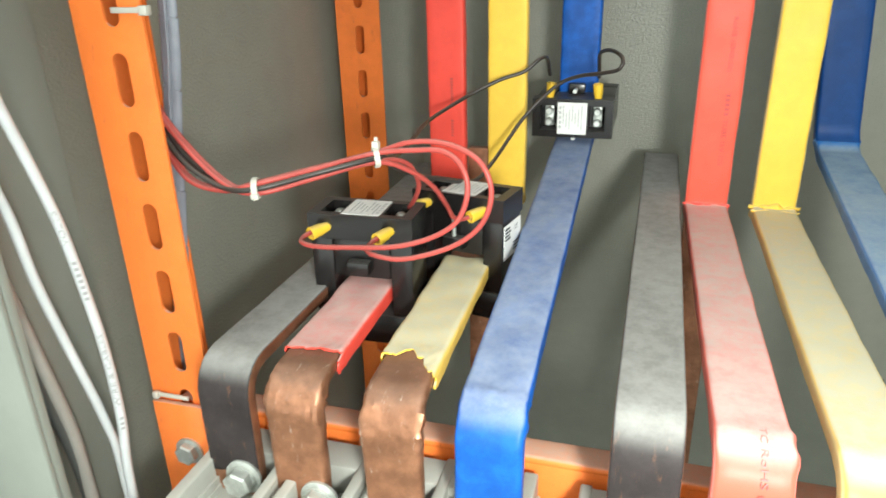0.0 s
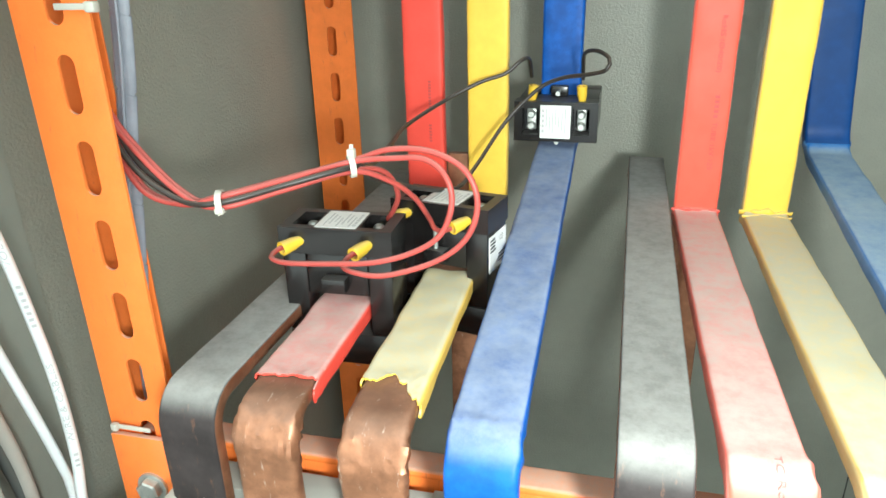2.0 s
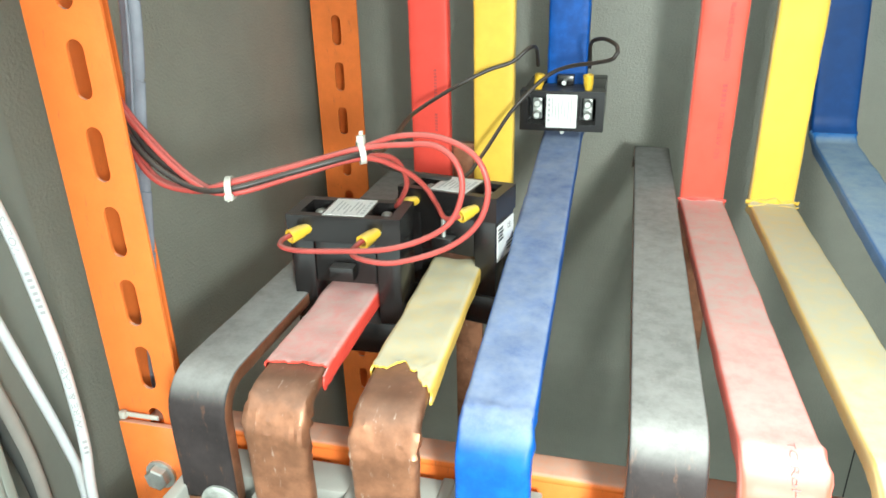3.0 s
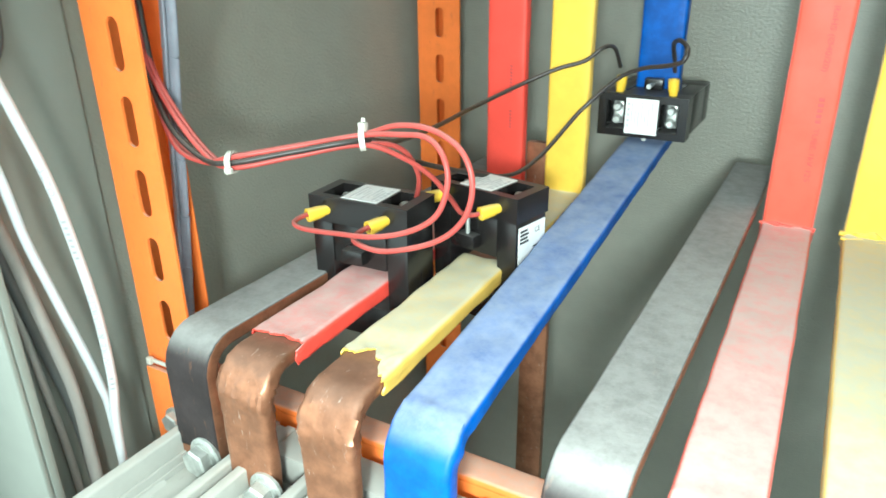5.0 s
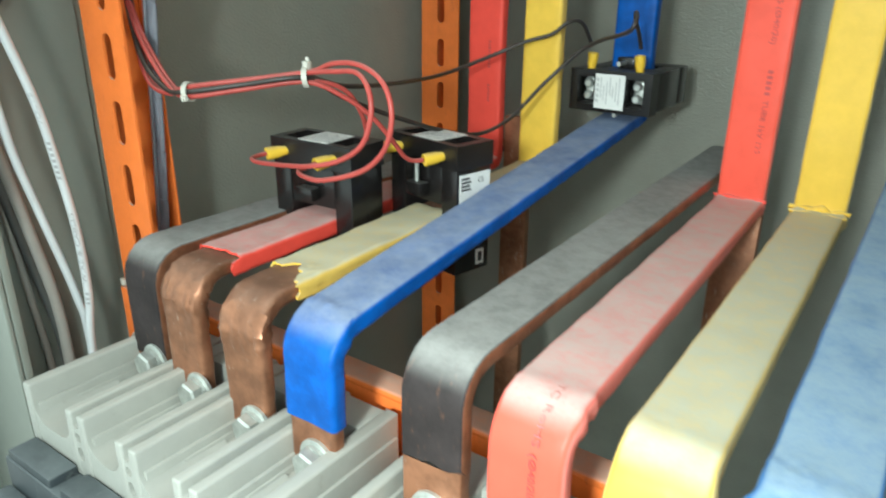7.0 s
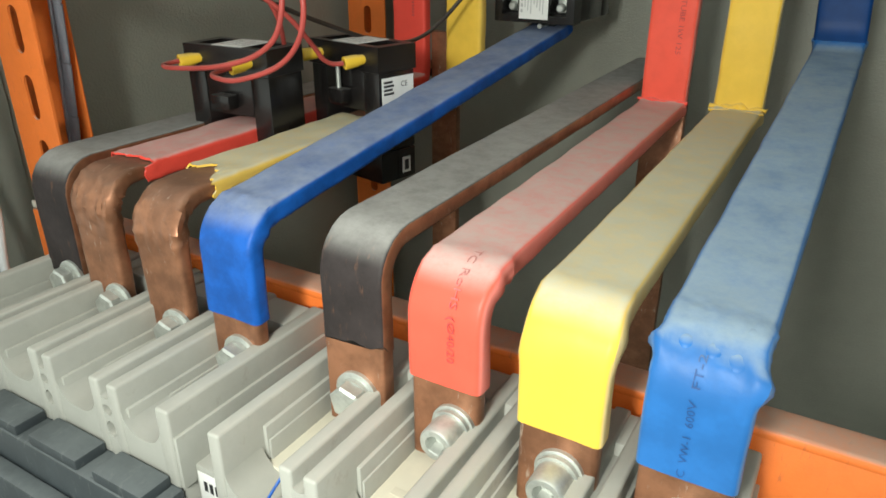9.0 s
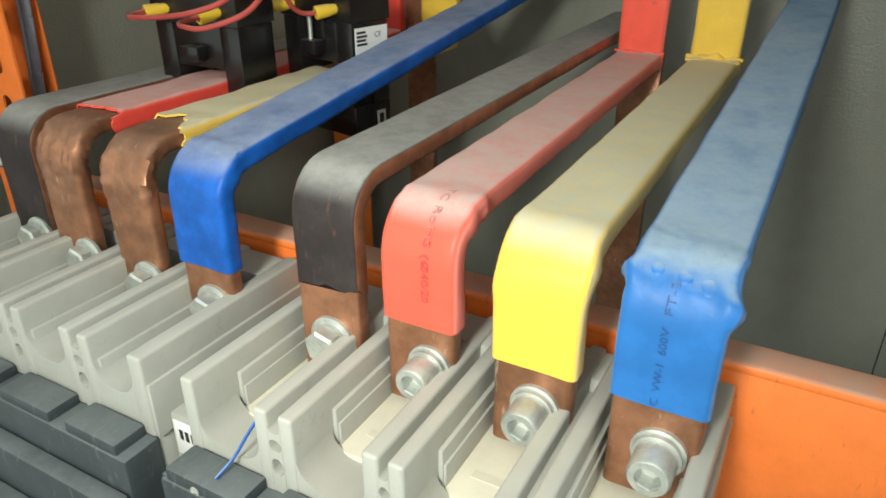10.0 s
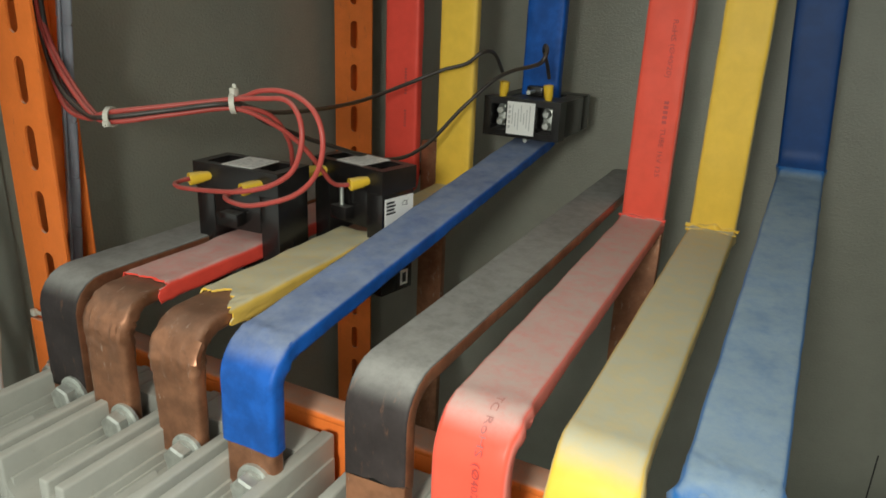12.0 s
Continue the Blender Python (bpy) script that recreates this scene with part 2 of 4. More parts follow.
def fillet(points, radii, seg=10):
    """A polyline in the y-z plane with rounded corners."""
    p = [Vector(q) for q in points]
    out = [p[0]]
    for a, b, c, r in zip(p, p[1:], p[2:], radii):
        u, v = (a - b).normalized(), (c - b).normalized()
        half = u.angle(v) / 2
        cut = r / math.tan(half)
        middle = b + (u + v).normalized() * (r / math.sin(half))
        s, e = b + u * cut - middle, b + v * cut - middle
        for k in range(seg + 1):
            w = k / seg
            d = s * (1 - w) + e * w
            out.append(middle + d.normalized() * r)
    return [*out, p[-1]]


class Run:
    """A flat bar's centre line in the y-z plane, which drifts in x from x0 at y0 to x1 at y1 and leans aside above its knee."""

    def __init__(self, points, radii, x0, x1, lean=0.0):
        self.p = fillet(points, radii)
        self.s = [0.0]
        for a, b in zip(self.p, self.p[1:]):
            self.s.append(self.s[-1] + (b - a).length)
        self.length = self.s[-1]
        self.y0, self.y1, self.x0, self.x1 = points[0][0], points[-1][0], x0, x1
        self.lean, self.knee = lean, points[-2][1]

    def flat(self, s):
        s = min(max(s, 0.0), self.length)
        k = max(0, min(int(np.searchsorted(self.s, s)) - 1, len(self.p) - 2))
        w = (s - self.s[k]) / max(1e-9, self.s[k + 1] - self.s[k])
        return self.p[k].lerp(self.p[k + 1], w)

    def at(self, s):
        q = self.flat(s)
        ahead = (self.flat(s + 0.0015) - self.flat(s - 0.0015)).normalized()
        w = min(1, max(0, (q.x - self.y0) / (self.y1 - self.y0)))
        aside = self.lean * max(0.0, q.y - self.knee)
        return Vector((self.x0 + (self.x1 - self.x0) * w + aside, q.x, q.y)), Vector((0, ahead.x, ahead.y)), Vector((0, -ahead.y, ahead.x))

    def where(self, y=None, z=None):
        """The distance along the run at which it first passes a height or a depth."""
        for k in range(int(self.length / 0.0005)):
            q = self.flat(k * 0.0005)
            if (z is not None and q.y >= z) or (y is not None and q.x >= y):
                return k * 0.0005
        return self.length

    def steps(self, a, b, step):
        """Places along the run: dense in the bends."""
        n = max(2, int((b - a) / step))
        return [a + (b - a) * k / n for k in range(n + 1)]


def section(hw, ht, r, k=3, wide=6, thick=2):
    """A rounded oblong, as (across, out) pairs with their outward normals."""
    pts = []
    for cx, cy, a0, m in ((hw - r, ht - r, 0, wide), (-hw + r, ht - r, 90, thick), (-hw + r, -ht + r, 180, wide), (hw - r, -ht + r, 270, thick)):
        for i in range(k + 1):
            a = radians(a0 + 90 * i / k)
            pts.append((cx + r * math.cos(a), cy + r * math.sin(a), math.cos(a), math.sin(a)))
        a = radians(a0 + 90)
        ex, ey = (cx + r * math.cos(a), cy + r * math.sin(a))
        nxt = {0: (-hw + r, ht), 90: (-hw, -ht + r), 180: (hw - r, -ht), 270: (hw, ht - r)}[a0]
        for i in range(1, m):
            w = i / m
            pts.append((ex + (nxt[0] - ex) * w, ey + (nxt[1] - ey) * w, math.cos(a), math.sin(a)))
    return pts


def shell(run, a, b, hw, ht, r, step=0.006, wobble=None, tear_a=None, tear_b=None, inset=0.0, paint=None, wide=6, thick=2):
    """A flat bar or sleeve along a run from a to b. tear(u): how far the edge is torn back; inset: folds the edges in to the bar."""
    bm = bmesh.new()
    sec = section(hw, ht, r, 3, wide, thick)
    n = len(sec)
    where = run.steps(a, b, step)
    if inset:
        where = [where[0], *where, where[-1]]
    loops = []
    for i, s in enumerate(where):
        loop = []
        for j, (u, v, nu, nv) in enumerate(sec):
            sj = s
            if tear_a:
                sj += tear_a(j / n, u, v) * max(0.0, 1 - (s - a) / 0.05)
            if tear_b:
                sj -= tear_b(j / n, u, v) * max(0.0, 1 - (b - s) / 0.05)
            q, ahead, out = run.at(sj)
            d = wobble(sj, u, v) if wobble else 0.0
            if inset and i in (0, len(where) - 1):
                d = -inset
            loop.append(bm.verts.new(q + Vector((u + nu * d, 0, 0)) + out * (v + nv * d)))
        loops.append(loop)
    for p, q in zip(loops, loops[1:]):
        for j in range(n):
            f = bm.faces.new((p[j], p[(j + 1) % n], q[(j + 1) % n], q[j]))
            if paint:
                f.material_index = paint(sec[j], sec[(j + 1) % n])
    if not inset:
        bm.faces.new(loops[0])
        bm.faces.new(loops[-1])
    return bm


def lettering(text, size, place):
    """Flat characters, each vertex laid down by place(along, across)."""
    cu = bpy.data.curves.new("print", "FONT")
    cu.body, cu.size, cu.resolution_u = text, size, 2
    ob = new("print", cu)
    me = bpy.data.meshes.new_from_object(ob.evaluated_get(bpy.context.evaluated_depsgraph_get()))
    bpy.data.objects.remove(ob)
    bm = bmesh.new()
    bm.from_mesh(me)
    bpy.data.meshes.remove(me)
    bmesh.ops.triangulate(bm, faces=bm.faces[:])
    for v in bm.verts:
        v.co = place(v.co.x, v.co.y)
    return bm


def bars_print(spans, width, place):
    """Plain dashes in place of unreadable print: spans of (start, end) along, at a width across."""
    bm = bmesh.new()
    for a, b in spans:
        bm.faces.new([bm.verts.new(place(x, y)) for x, y in ((a, 0), (b, 0), (b, width), (a, width))])
    return bm


def slotted(bm, origin, across, up, out, w, z_list, slot_w, slot_l, z0, z1, th, shift=0.0):
    """A plate from z0 to z1 with upright stadium slots centred at z_list."""
    across, up, out, origin = Vector(across), Vector(up), Vector(out), Vector(origin)
    bounds = [z0, *[(a + b) / 2 for a, b in zip(z_list, z_list[1:])], z1]
    hw = w / 2

    def add(x, z, d):
        return bm.verts.new(origin + across * x + up * z + out * d)

    for zc, lo, hi in zip(z_list, bounds, bounds[1:]):
        hole, rim = [], []
        m, r = 8, slot_w / 2
        for end, sgn in ((1, 1), (-1, -1)):
            for k in range(m + 1):
                a = math.pi * k / m + (0 if sgn > 0 else math.pi)
                hole.append((shift + r * math.cos(a), zc + sgn * (slot_l / 2 - r) + r * math.sin(a)))
        up_side = [(hw, hi), (hw * 0.5, hi), (0, hi), (-hw * 0.5, hi), (-hw, hi)]
        rim = [(hw, zc + slot_l * 0.3), (hw, (zc + hi) / 2 + slot_l * 0.1), *up_side, (-hw, (zc + hi) / 2 + slot_l * 0.1), (-hw, zc + slot_l * 0.3),
               (-hw, zc - slot_l * 0.3), (-hw, (zc + lo) / 2 - slot_l * 0.1), (-hw, lo), (-hw * 0.5, lo), (0, lo), (hw * 0.5, lo), (hw, lo), (hw, (zc + lo) / 2 - slot_l * 0.1), (hw, zc - slot_l * 0.3)]
        n = len(hole)
        layers = [[[add(x, z, d) for x, z in loop] for loop in (hole, rim)] for d in (0, -th)]
        for h, o in layers:
            for k in range(n):
                bm.faces.new((h[k], h[(k + 1) % n], o[(k + 1) % n], o[k]))
        (h0, o0), (h1, o1) = layers
        for k in range(n):
            bm.faces.new((h0[k], h0[(k + 1) % n], h1[(k + 1) % n], h1[k]))
            x0, x1 = rim[k][0], rim[(k + 1) % n][0]
            if abs(x0) == hw and x0 == x1:
                bm.faces.new((o0[k], o0[(k + 1) % n], o1[(k + 1) % n], o1[k]))
    return bm


# ---- the cabinet ----
def setting(name, lo, hi, mat, label, category, bevel=0.0):
    return tagged(mesh_object(name, boxed(lo, hi, bevel), mat), label, category, kind="structure")


WEST, EAST, NORTH, TOP = -0.42, 0.42, 1.0, 2.0
setting("wall_north", (WEST - 0.002, NORTH, 0.1), (EAST + 0.002, NORTH + 0.02, TOP), WALL, "olive grey textured sheet-steel back panel of the switchboard", "wall")
part("panel_seam", boxed((0.336, NORTH - 0.0012, 0.11), (0.3375, NORTH + 0.001, 0.965)), RUBBER, bpy.data.objects["wall_north"], "dark seam in the panel")
setting("wall_west", (WEST - 0.02, 0.325, 0.1), (WEST, NORTH + 0.02, TOP), WALL, "olive grey textured sheet-steel side panel of the switchboard", "wall")
# strip added over the side panel: paler paint stands in for stronger light
setting("trim", (WEST + 0.0002, 0.330, 0.1), (WEST + 0.004, 0.440, TOP), FRAME, "paler grey-green strip added so the side panel behind the cables looks lit", "panel")
setting("wall_east", (EAST, 0.30, 0.1), (EAST + 0.02, NORTH + 0.02, TOP), WALL, "olive grey textured sheet-steel side panel in shade", "wall")
setting("ceiling", (WEST - 0.02, 0.30, TOP), (EAST + 0.02, NORTH + 0.02, TOP + 0.02), WALL, "olive grey sheet-steel roof of the switchboard", "ceiling")
setting("floor", (-2.5, -2.5, 0.0), (2.5, 1.5, 0.1), FLOORPAINT, "grey concrete floor under the switchboard", "floor")


def cabinet_upright():
    post = thing("cabinet_frame_upright", "pale grey-green folded steel door frame with one screw", "frame", kind="structure")
    part("flange", boxed((-0.462, 0.318, 0.1), (-0.366, 0.322, TOP), 0.0012), FRAME, post)
    part("return_fold", boxed((-0.370, 0.3225, 0.1), (-0.366, 0.329, TOP), 0.001), FRAME, post)
    part("outer_fold", boxed((-0.466, 0.2885, 0.1), (-0.4625, 0.322, TOP), 0.001), FRAME, post)
    part("outer_lip", boxed((-0.520, 0.285, 0.1), (-0.4625, 0.288, TOP), 0.001), FRAME, post)
    part("seal", boxed((-0.464, 0.2735, 0.1), (-0.4505, 0.2848, TOP), 0.003), RUBBER, post, "black rubber door seal")
    bm = bmesh.new()
    disc_stack(bm, (-0.446, 0.3178, 1.138), (0, -1, 0), [(0, 0.009), (0.002, 0.009), (0.0025, 0.0065), (0.006, 0.0058), (0.0075, 0.004)], 18)
    part("screw", bm, FRAME, post, "painted pan-head screw")


cabinet_upright()


def slotted_upright(name, label, x0, x1, y, slots, slot_l, depth, lip, slot_w=0.0095, shift=0.0, parent_z=(0.1, TOP)):
    post = thing(name, label, "upright", "slotted uprights")
    w, th = x1 - x0, 0.002
    bm = slotted(bmesh.new(), ((x0 + x1) / 2, y, 0), (1, 0, 0), (0, 0, 1), (0, -1, 0), w, slots, slot_w, slot_l, *parent_z, th, shift)
    bmesh.ops.remove_doubles(bm, verts=bm.verts[:], dist=1e-5)
    part("slotted_face", bm, ORANGE, post, smooth=25)
    part("web", boxed((x0, y + 0.0021, parent_z[0]), (x0 + th, y + depth - 0.0001, parent_z[1]), 0.0006), ORANGE, post)
    part("back_lip", boxed((x0, y + depth, parent_z[0]), (x0 + lip, y + depth + th, parent_z[1]), 0.0006), ORANGE, post)
    return post


FRONT_SLOTS = [1.257 + 0.0497 * k for k in range(-10, 14)]
REAR_SLOTS = [1.3155 + 0.0553 * k for k in range(-14, 10)]
slotted_upright("slotted_upright", "orange powder-coated slotted steel upright beside the cables", -0.3555, -0.3035, 0.412, FRONT_SLOTS, 0.034, 0.048, 0.018, 0.0115, 0.0035)
slotted_upright("slotted_upright", "orange powder-coated slotted steel upright in the far corner", -0.3995, -0.3405, 0.897, REAR_SLOTS, 0.035, 0.048, 0.018, 0.0118, 0.0015)


def cross_rail():
    rail = thing("cross_rail", "orange powder-coated steel cross rail with dusty top", "rail")
    part("top_face", boxed((-0.345, 0.4235, 1.1985), (0.415, 0.446, 1.206), 0.0032, 3), ORANGE, rail)
    part("front_face", boxed((-0.345, 0.4238, 1.09), (0.415, 0.4263, 1.2030), 0.0008), ORANGE, rail)
    part("back_face", boxed((-0.345, 0.4435, 1.165), (0.415, 0.446, 1.2013), 0.0008), ORANGE, rail)


cross_rail()


def rail_bracket():
    b = thing("rail_bracket", "orange steel bracket plate bolted to the upright", "bracket")
    part("plate", boxed((-0.352, 0.405, 1.09), (-0.301, 0.4095, 1.2145), 0.001), ORANGE, b)
    bm = bmesh.new()
    disc_stack(bm, (-0.3255, 0.405, 1.173), (0, -1, 0), [(0, 0.0115), (0.002, 0.0115)], 24)
    part("washer", bm, STEEL, b)
    bm = bmesh.new()
    disc_stack(bm, (-0.3255, 0.4028, 1.173), (0, -1, 0), [(0, 0.009), (0.0055, 0.009), (0.0065, 0.0078)], 6)
    part("bolt_head", bm, STEEL, b, "hexagon bolt head with dull zinc", smooth=20)


rail_bracket()

# ---- busbars ----
BW, BT = 0.0191, 0.0050     # half width and half thickness of a bar
SW, ST = 0.0203, 0.0063     # the same with its sleeve
BASE = 1.172                # lower ends of the bars
LEVEL = 1.2745              # centre of the level stretch


def creases(seed, size, spots=()):
    """Fine swelling of a shrunk sleeve, with crumpled knots at some places along it."""
    def f(s, u, v):
        d = size * noise.noise((s * 40 + seed, u * 60, v * 90 + seed))
        for at, reach, high, *side in spots:
            w = max(0.0, 1 - abs(s - at) / reach)
            if side:
                w = math.exp(-(((s - at) / reach) ** 2) * 3)
                lean = side[0] * u if abs(side[0]) == 1 else abs(u)
                d += high * w * max(0.0, min(1.0, lean / SW)) ** 10 * (0.75 + 0.5 * noise.noise((s * 90 + seed, v * 60, seed)))
                continue
            d += high * w * abs(noise.noise((s * 170 + seed, u * 150, v * 200))) * 2.2
        return d + 0.0002
    return f


def torn_red(j, u, v):
    """A nearly straight edge whose corner hangs forward."""
    fine = 0.0012 * noise.noise((u * 500, v * 500, 1.0)) + 0.002 * noise.noise((u * 120, v * 120, 4.0))
    return fine + (-0.007 * max(0.0, (u - 0.014) / 0.007) if v < 0.004 else 0.0) - 0.002 * max(0.0, -u / 0.02)


def torn_yellow(j, u, v):
    """A ragged edge: torn back past the middle, a strip hanging forward at one side."""
    fine = 0.0025 * noise.noise((u * 420, v * 420, 2.0)) + 0.004 * noise.noise((u * 150, v * 150, 8.0))
    notch = 0.010 * max(0.0, 1 - abs(u + 0.002) / 0.009)
    strip = -0.016 * max(0.0, min(1.0, (u - 0.008) / 0.008)) if v > -0.004 else 0.0
    return fine + notch + strip


def ragged(seed, depth):
    def f(j, u, v):
        return depth * (0.5 + noise.noise((u * 130 + seed, v * 160, seed)) + 0.5 * noise.noise((u * 420, v * 420, seed)))
    return f


def busbar(label, x0, x1, yf, yb, colour, mat, ink=None, z_end=LEVEL, r_back=0.009, top=1.95, sleeve_from=None, sleeve_gap=None,
           black=False, torn=None, lower=None, drop=0.0, seed=0, knots=(), level=LEVEL, lean=0.0, upper=None):
    """One bent copper bar: up from its terminal, over, back, and up the panel."""
    bar = thing("busbar", label, "busbar", "busbars", (x0, yf, BASE))
    off = Matrix.Translation((-x0, -yf, -BASE))
    yc = yf + BT
    pts, radii = [(yc, BASE), (yc, level)], [0.021]
    if top:
        pts += [(yb + BT, z_end), (yb + BT + 0.0004, top)]
        radii += [r_back]
    else:
        pts += [(yb, z_end), (yb + 0.05, z_end - drop)]
        radii += [0.03]
    run = Run(pts, radii, x0, x1, lean)

    def add(name, bm, m, note="", smooth=35, onto=None):
        bmesh.ops.transform(bm, matrix=off, verts=bm.verts[:])
        return part(name, bm, m, onto or bar, note, smooth)

    sleeves = []
    if black:
        def paint(a, b):
            return 1 if abs((a[2] + b[2]) / 2) > 0.8 else 0
        s1 = run.where(z=sleeve_from)
        add("copper_end", shell(run, 0, s1 + 0.004, BW, BT, 0.0016), COPPER, "bare brown copper end")
        add("bar", shell(run, s1, run.length, BW + 0.00025, BT + 0.00025, 0.0018, tear_a=ragged(seed, 0.006), paint=paint, wobble=creases(seed, 0.0003)), (BLACKPAINT, COPPER),
            "black painted copper with bare edges under dust")
        return bar, run, add, sleeves
    add("bar", shell(run, 0, run.length, BW, BT, 0.0032, step=0.003 if torn else 0.006, wide=12 if torn else 6, wobble=creases(seed + 3, 0.0006, ((0.088, 0.028, 0.0023),)) if torn else None), COPPER, "bare brown copper")
    bend = run.where(y=yf + 0.024)
    if torn:
        a, b = run.where(y=torn[0]), run.where(y=torn[1])
        sleeves.append(add("sleeve", shell(run, a, b, SW + 0.0006, ST + 0.0006, 0.003, step=0.003, wobble=creases(seed, 0.0011, ((a, 0.02, 0.0008),)), tear_a=torn[2], inset=0.0008, wide=40, thick=10), mat, colour + " heat-shrink sleeve with a torn edge"))
        a2 = run.where(y=torn[1] + 0.03)
        sleeves.append(add("sleeve", shell(run, a2, run.length, SW, ST, 0.003, step=0.005, wobble=creases(seed + 1, 0.0006, ((run.where(y=yb - 0.002), 0.007, 0.0022, 2),)), inset=0.001), mat))
    else:
        s1 = run.where(z=sleeve_from)
        corner = run.where(y=yb - 0.001)
        spots = [(bend, 0.016, 0.0009), (corner, 0.006, 0.0022, 2), (corner, 0.010, 0.0007), *knots]
        if sleeve_gap:
            g0 = run.where(z=sleeve_gap)
            sleeves.append(add("sleeve", shell(run, s1, g0, SW, ST, 0.003, step=0.0025, wobble=creases(seed, 0.0006, spots), inset=0.001, wide=18, thick=4), mat))
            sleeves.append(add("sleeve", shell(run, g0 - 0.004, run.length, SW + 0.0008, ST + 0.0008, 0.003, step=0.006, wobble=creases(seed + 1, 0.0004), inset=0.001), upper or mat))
        else:
            sleeves.append(add("sleeve", shell(run, s1, run.length, SW, ST, 0.003, step=0.004, wobble=creases(seed, 0.0006, spots), inset=0.001), mat))
    if lower:
        left, right, high = lower
        add("lower_bar", boxed((left, yb + 0.0115, 0.75), (right, yb + 0.0215, high), 0.0015), COPPER, "bare brown copper riser")
    return bar, run, add, sleeves


def fold(run, add, onto, s, mat, seed, reach=0.0026, size=0.0025):
    """A wavy ridge of sleeve squeezed up across the bar."""
    rng = random.Random(seed)
    w = [(rng.uniform(150, 420), rng.uniform(0, 6), rng.uniform(0.3, 1)) for _ in range(4)]
    q, ahead, out = run.at(s)
    pts, half = [], SW + reach
    for k in range(31):
        u = -half + 2 * half * k / 30
        wave = sum(a * math.sin(f * u + p) for f, p, a in w) / 4
        pts.append(q + Vector((u, 0, 0)) + out * (ST - 0.0002 + 0.0007 * wave) + ahead * 0.0034 * wave)
    bm = tube(pts, size, 10)
    for v in bm.verts:
        u = v.co.x - q.x
        c = pts[min(30, max(0, round((u + half) / (2 * half) * 30)))]
        v.co = c + (v.co - c) * (0.70 + 0.35 * math.sin(190 * u + seed) + 0.2 * math.sin(520 * u))
    add("sleeve_fold", bm, mat, smooth=60, onto=onto)


def blister(run, add, onto, s, u, r, mat):
    """A small raised bubble in the sleeve."""
    q, ahead, out = run.at(s)
    bm = bmesh.new()
    disc_stack(bm, q + Vector((u, 0, 0)) + out * (ST - 0.0008), out, [(0, r * 1.25), (0.0007, r), (0.0011, r * 0.8), (0.0014, r * 0.5), (0.0015, r * 0.2)], 18)
    add("blister", bm, mat, smooth=70, onto=onto)


def printed(run, add, onto, text, s0, u0, size, ink, name="print", way=1):
    def place(a, c):
        q, ahead, out = run.at(s0 + way * a * 1.25)
        return q + Vector((u0 - way * c, 0, 0)) + out * (ST + 0.0011)
    add(name, lettering(text, size, place), ink, "", 0, onto)


def dashed(run, add, onto, s0, u0, size, spans, ink):
    def place(a, c):
        q, ahead, out = run.at(s0 + a)
        return q + Vector((u0 - c, 0, 0)) + out * (ST + 0.0011)
    add("print", bars_print(spans, size, place), ink, "", 0, onto)


def letters(count, pitch, fill, start=0.0):
    return [(start + k * pitch, start + k * pitch + pitch * fill) for k in range(count)]


# the breaker that is further from the open side
busbar("black painted copper neutral busbar thick with dust, bare edge", -0.2625, -0.262, 0.372, 0.86, "black", BLACKPAINT, black=True, top=0, sleeve_from=1.19, drop=0.02, seed=11)
b, run, add, sleeves = busbar("copper busbar with torn red heat-shrink sleeve, through a current transformer", -0.208, -0.217, 0.366, 0.766, "red", RED, torn=(0.405, 0.526, torn_red), seed=21)
dashed(run, add, sleeves[-1], run.where(z=1.34), 0.008, 0.0028, letters(6, 0.0032, 0.6) + letters(9, 0.0032, 0.6, 0.035), REDINK)
busbar("copper busbar with ragged yellow heat-shrink sleeve, through a current transformer", -0.140, -0.151, 0.362, 0.766, "yellow", YELLOW, torn=(0.411, 0.578, torn_yellow), lower=(-0.197, -0.165, 1.325), seed=31)
busbar("copper busbar in dusty blue heat-shrink, rising to the back", -0.078, -0.085, 0.360, 0.842, "blue", BLUE, sleeve_from=1.2155, z_end=1.328, r_back=0.016, sleeve_gap=1.36, seed=41, knots=((0.100, 0.008, 0.0020, 1),))
# the breaker that is nearer to the open side
busbar("black painted copper neutral busbar, bare copper edge and end", 0.0105, 0.012, 0.360, 0.905, "black", BLACKPAINT, black=True, top=0, sleeve_from=1.223, level=1.283, z_end=1.291, drop=0.03, seed=51)
b, run, add, sleeves = busbar("copper busbar in dusty red heat-shrink with printed lettering", 0.0655, 0.0575, 0.360, 0.766, "red", DUSTYRED, sleeve_from=1.220, lower=(0.0385, 0.0765, 1.278), seed=61, knots=((0.102, 0.008, 0.0026, 1), (0.116, 0.005, 0.0022, 1)))
printed(run, add, sleeves[0], "TC RoHS (\u00d840/20", run.where(z=1.222) + 0.066, 0.003, 0.0056, REDINK, way=-1)
printed(run, add, sleeves[0], "RoHS (\u00d840/20)", run.where(z=1.465), 0.004, 0.0064, REDINK, way=-1)
dashed(run, add, sleeves[0], run.where(z=1.315), 0.010, 0.004, letters(5, 0.0045, 0.6, 0.058), REDINK)
printed(run, add, sleeves[0], "TUBE 1kV 125", run.where(z=1.315) + 0.054, 0.006, 0.0062, REDINK, way=-1)
fold(run, add, sleeves[0], run.where(y=0.765) + 0.003, REDFOLD, 3, 0.0022, 0.0022)
b, run, add, sleeves = busbar("copper busbar in dusty yellow heat-shrink, crumpled at the corner", 0.1268, 0.122, 0.356, 0.768, "yellow", DUSTYYELLOW, sleeve_from=1.218, seed=71, knots=((0.095, 0.016, 0.0026, 1), (0.082, 0.010, 0.0012, -1)))
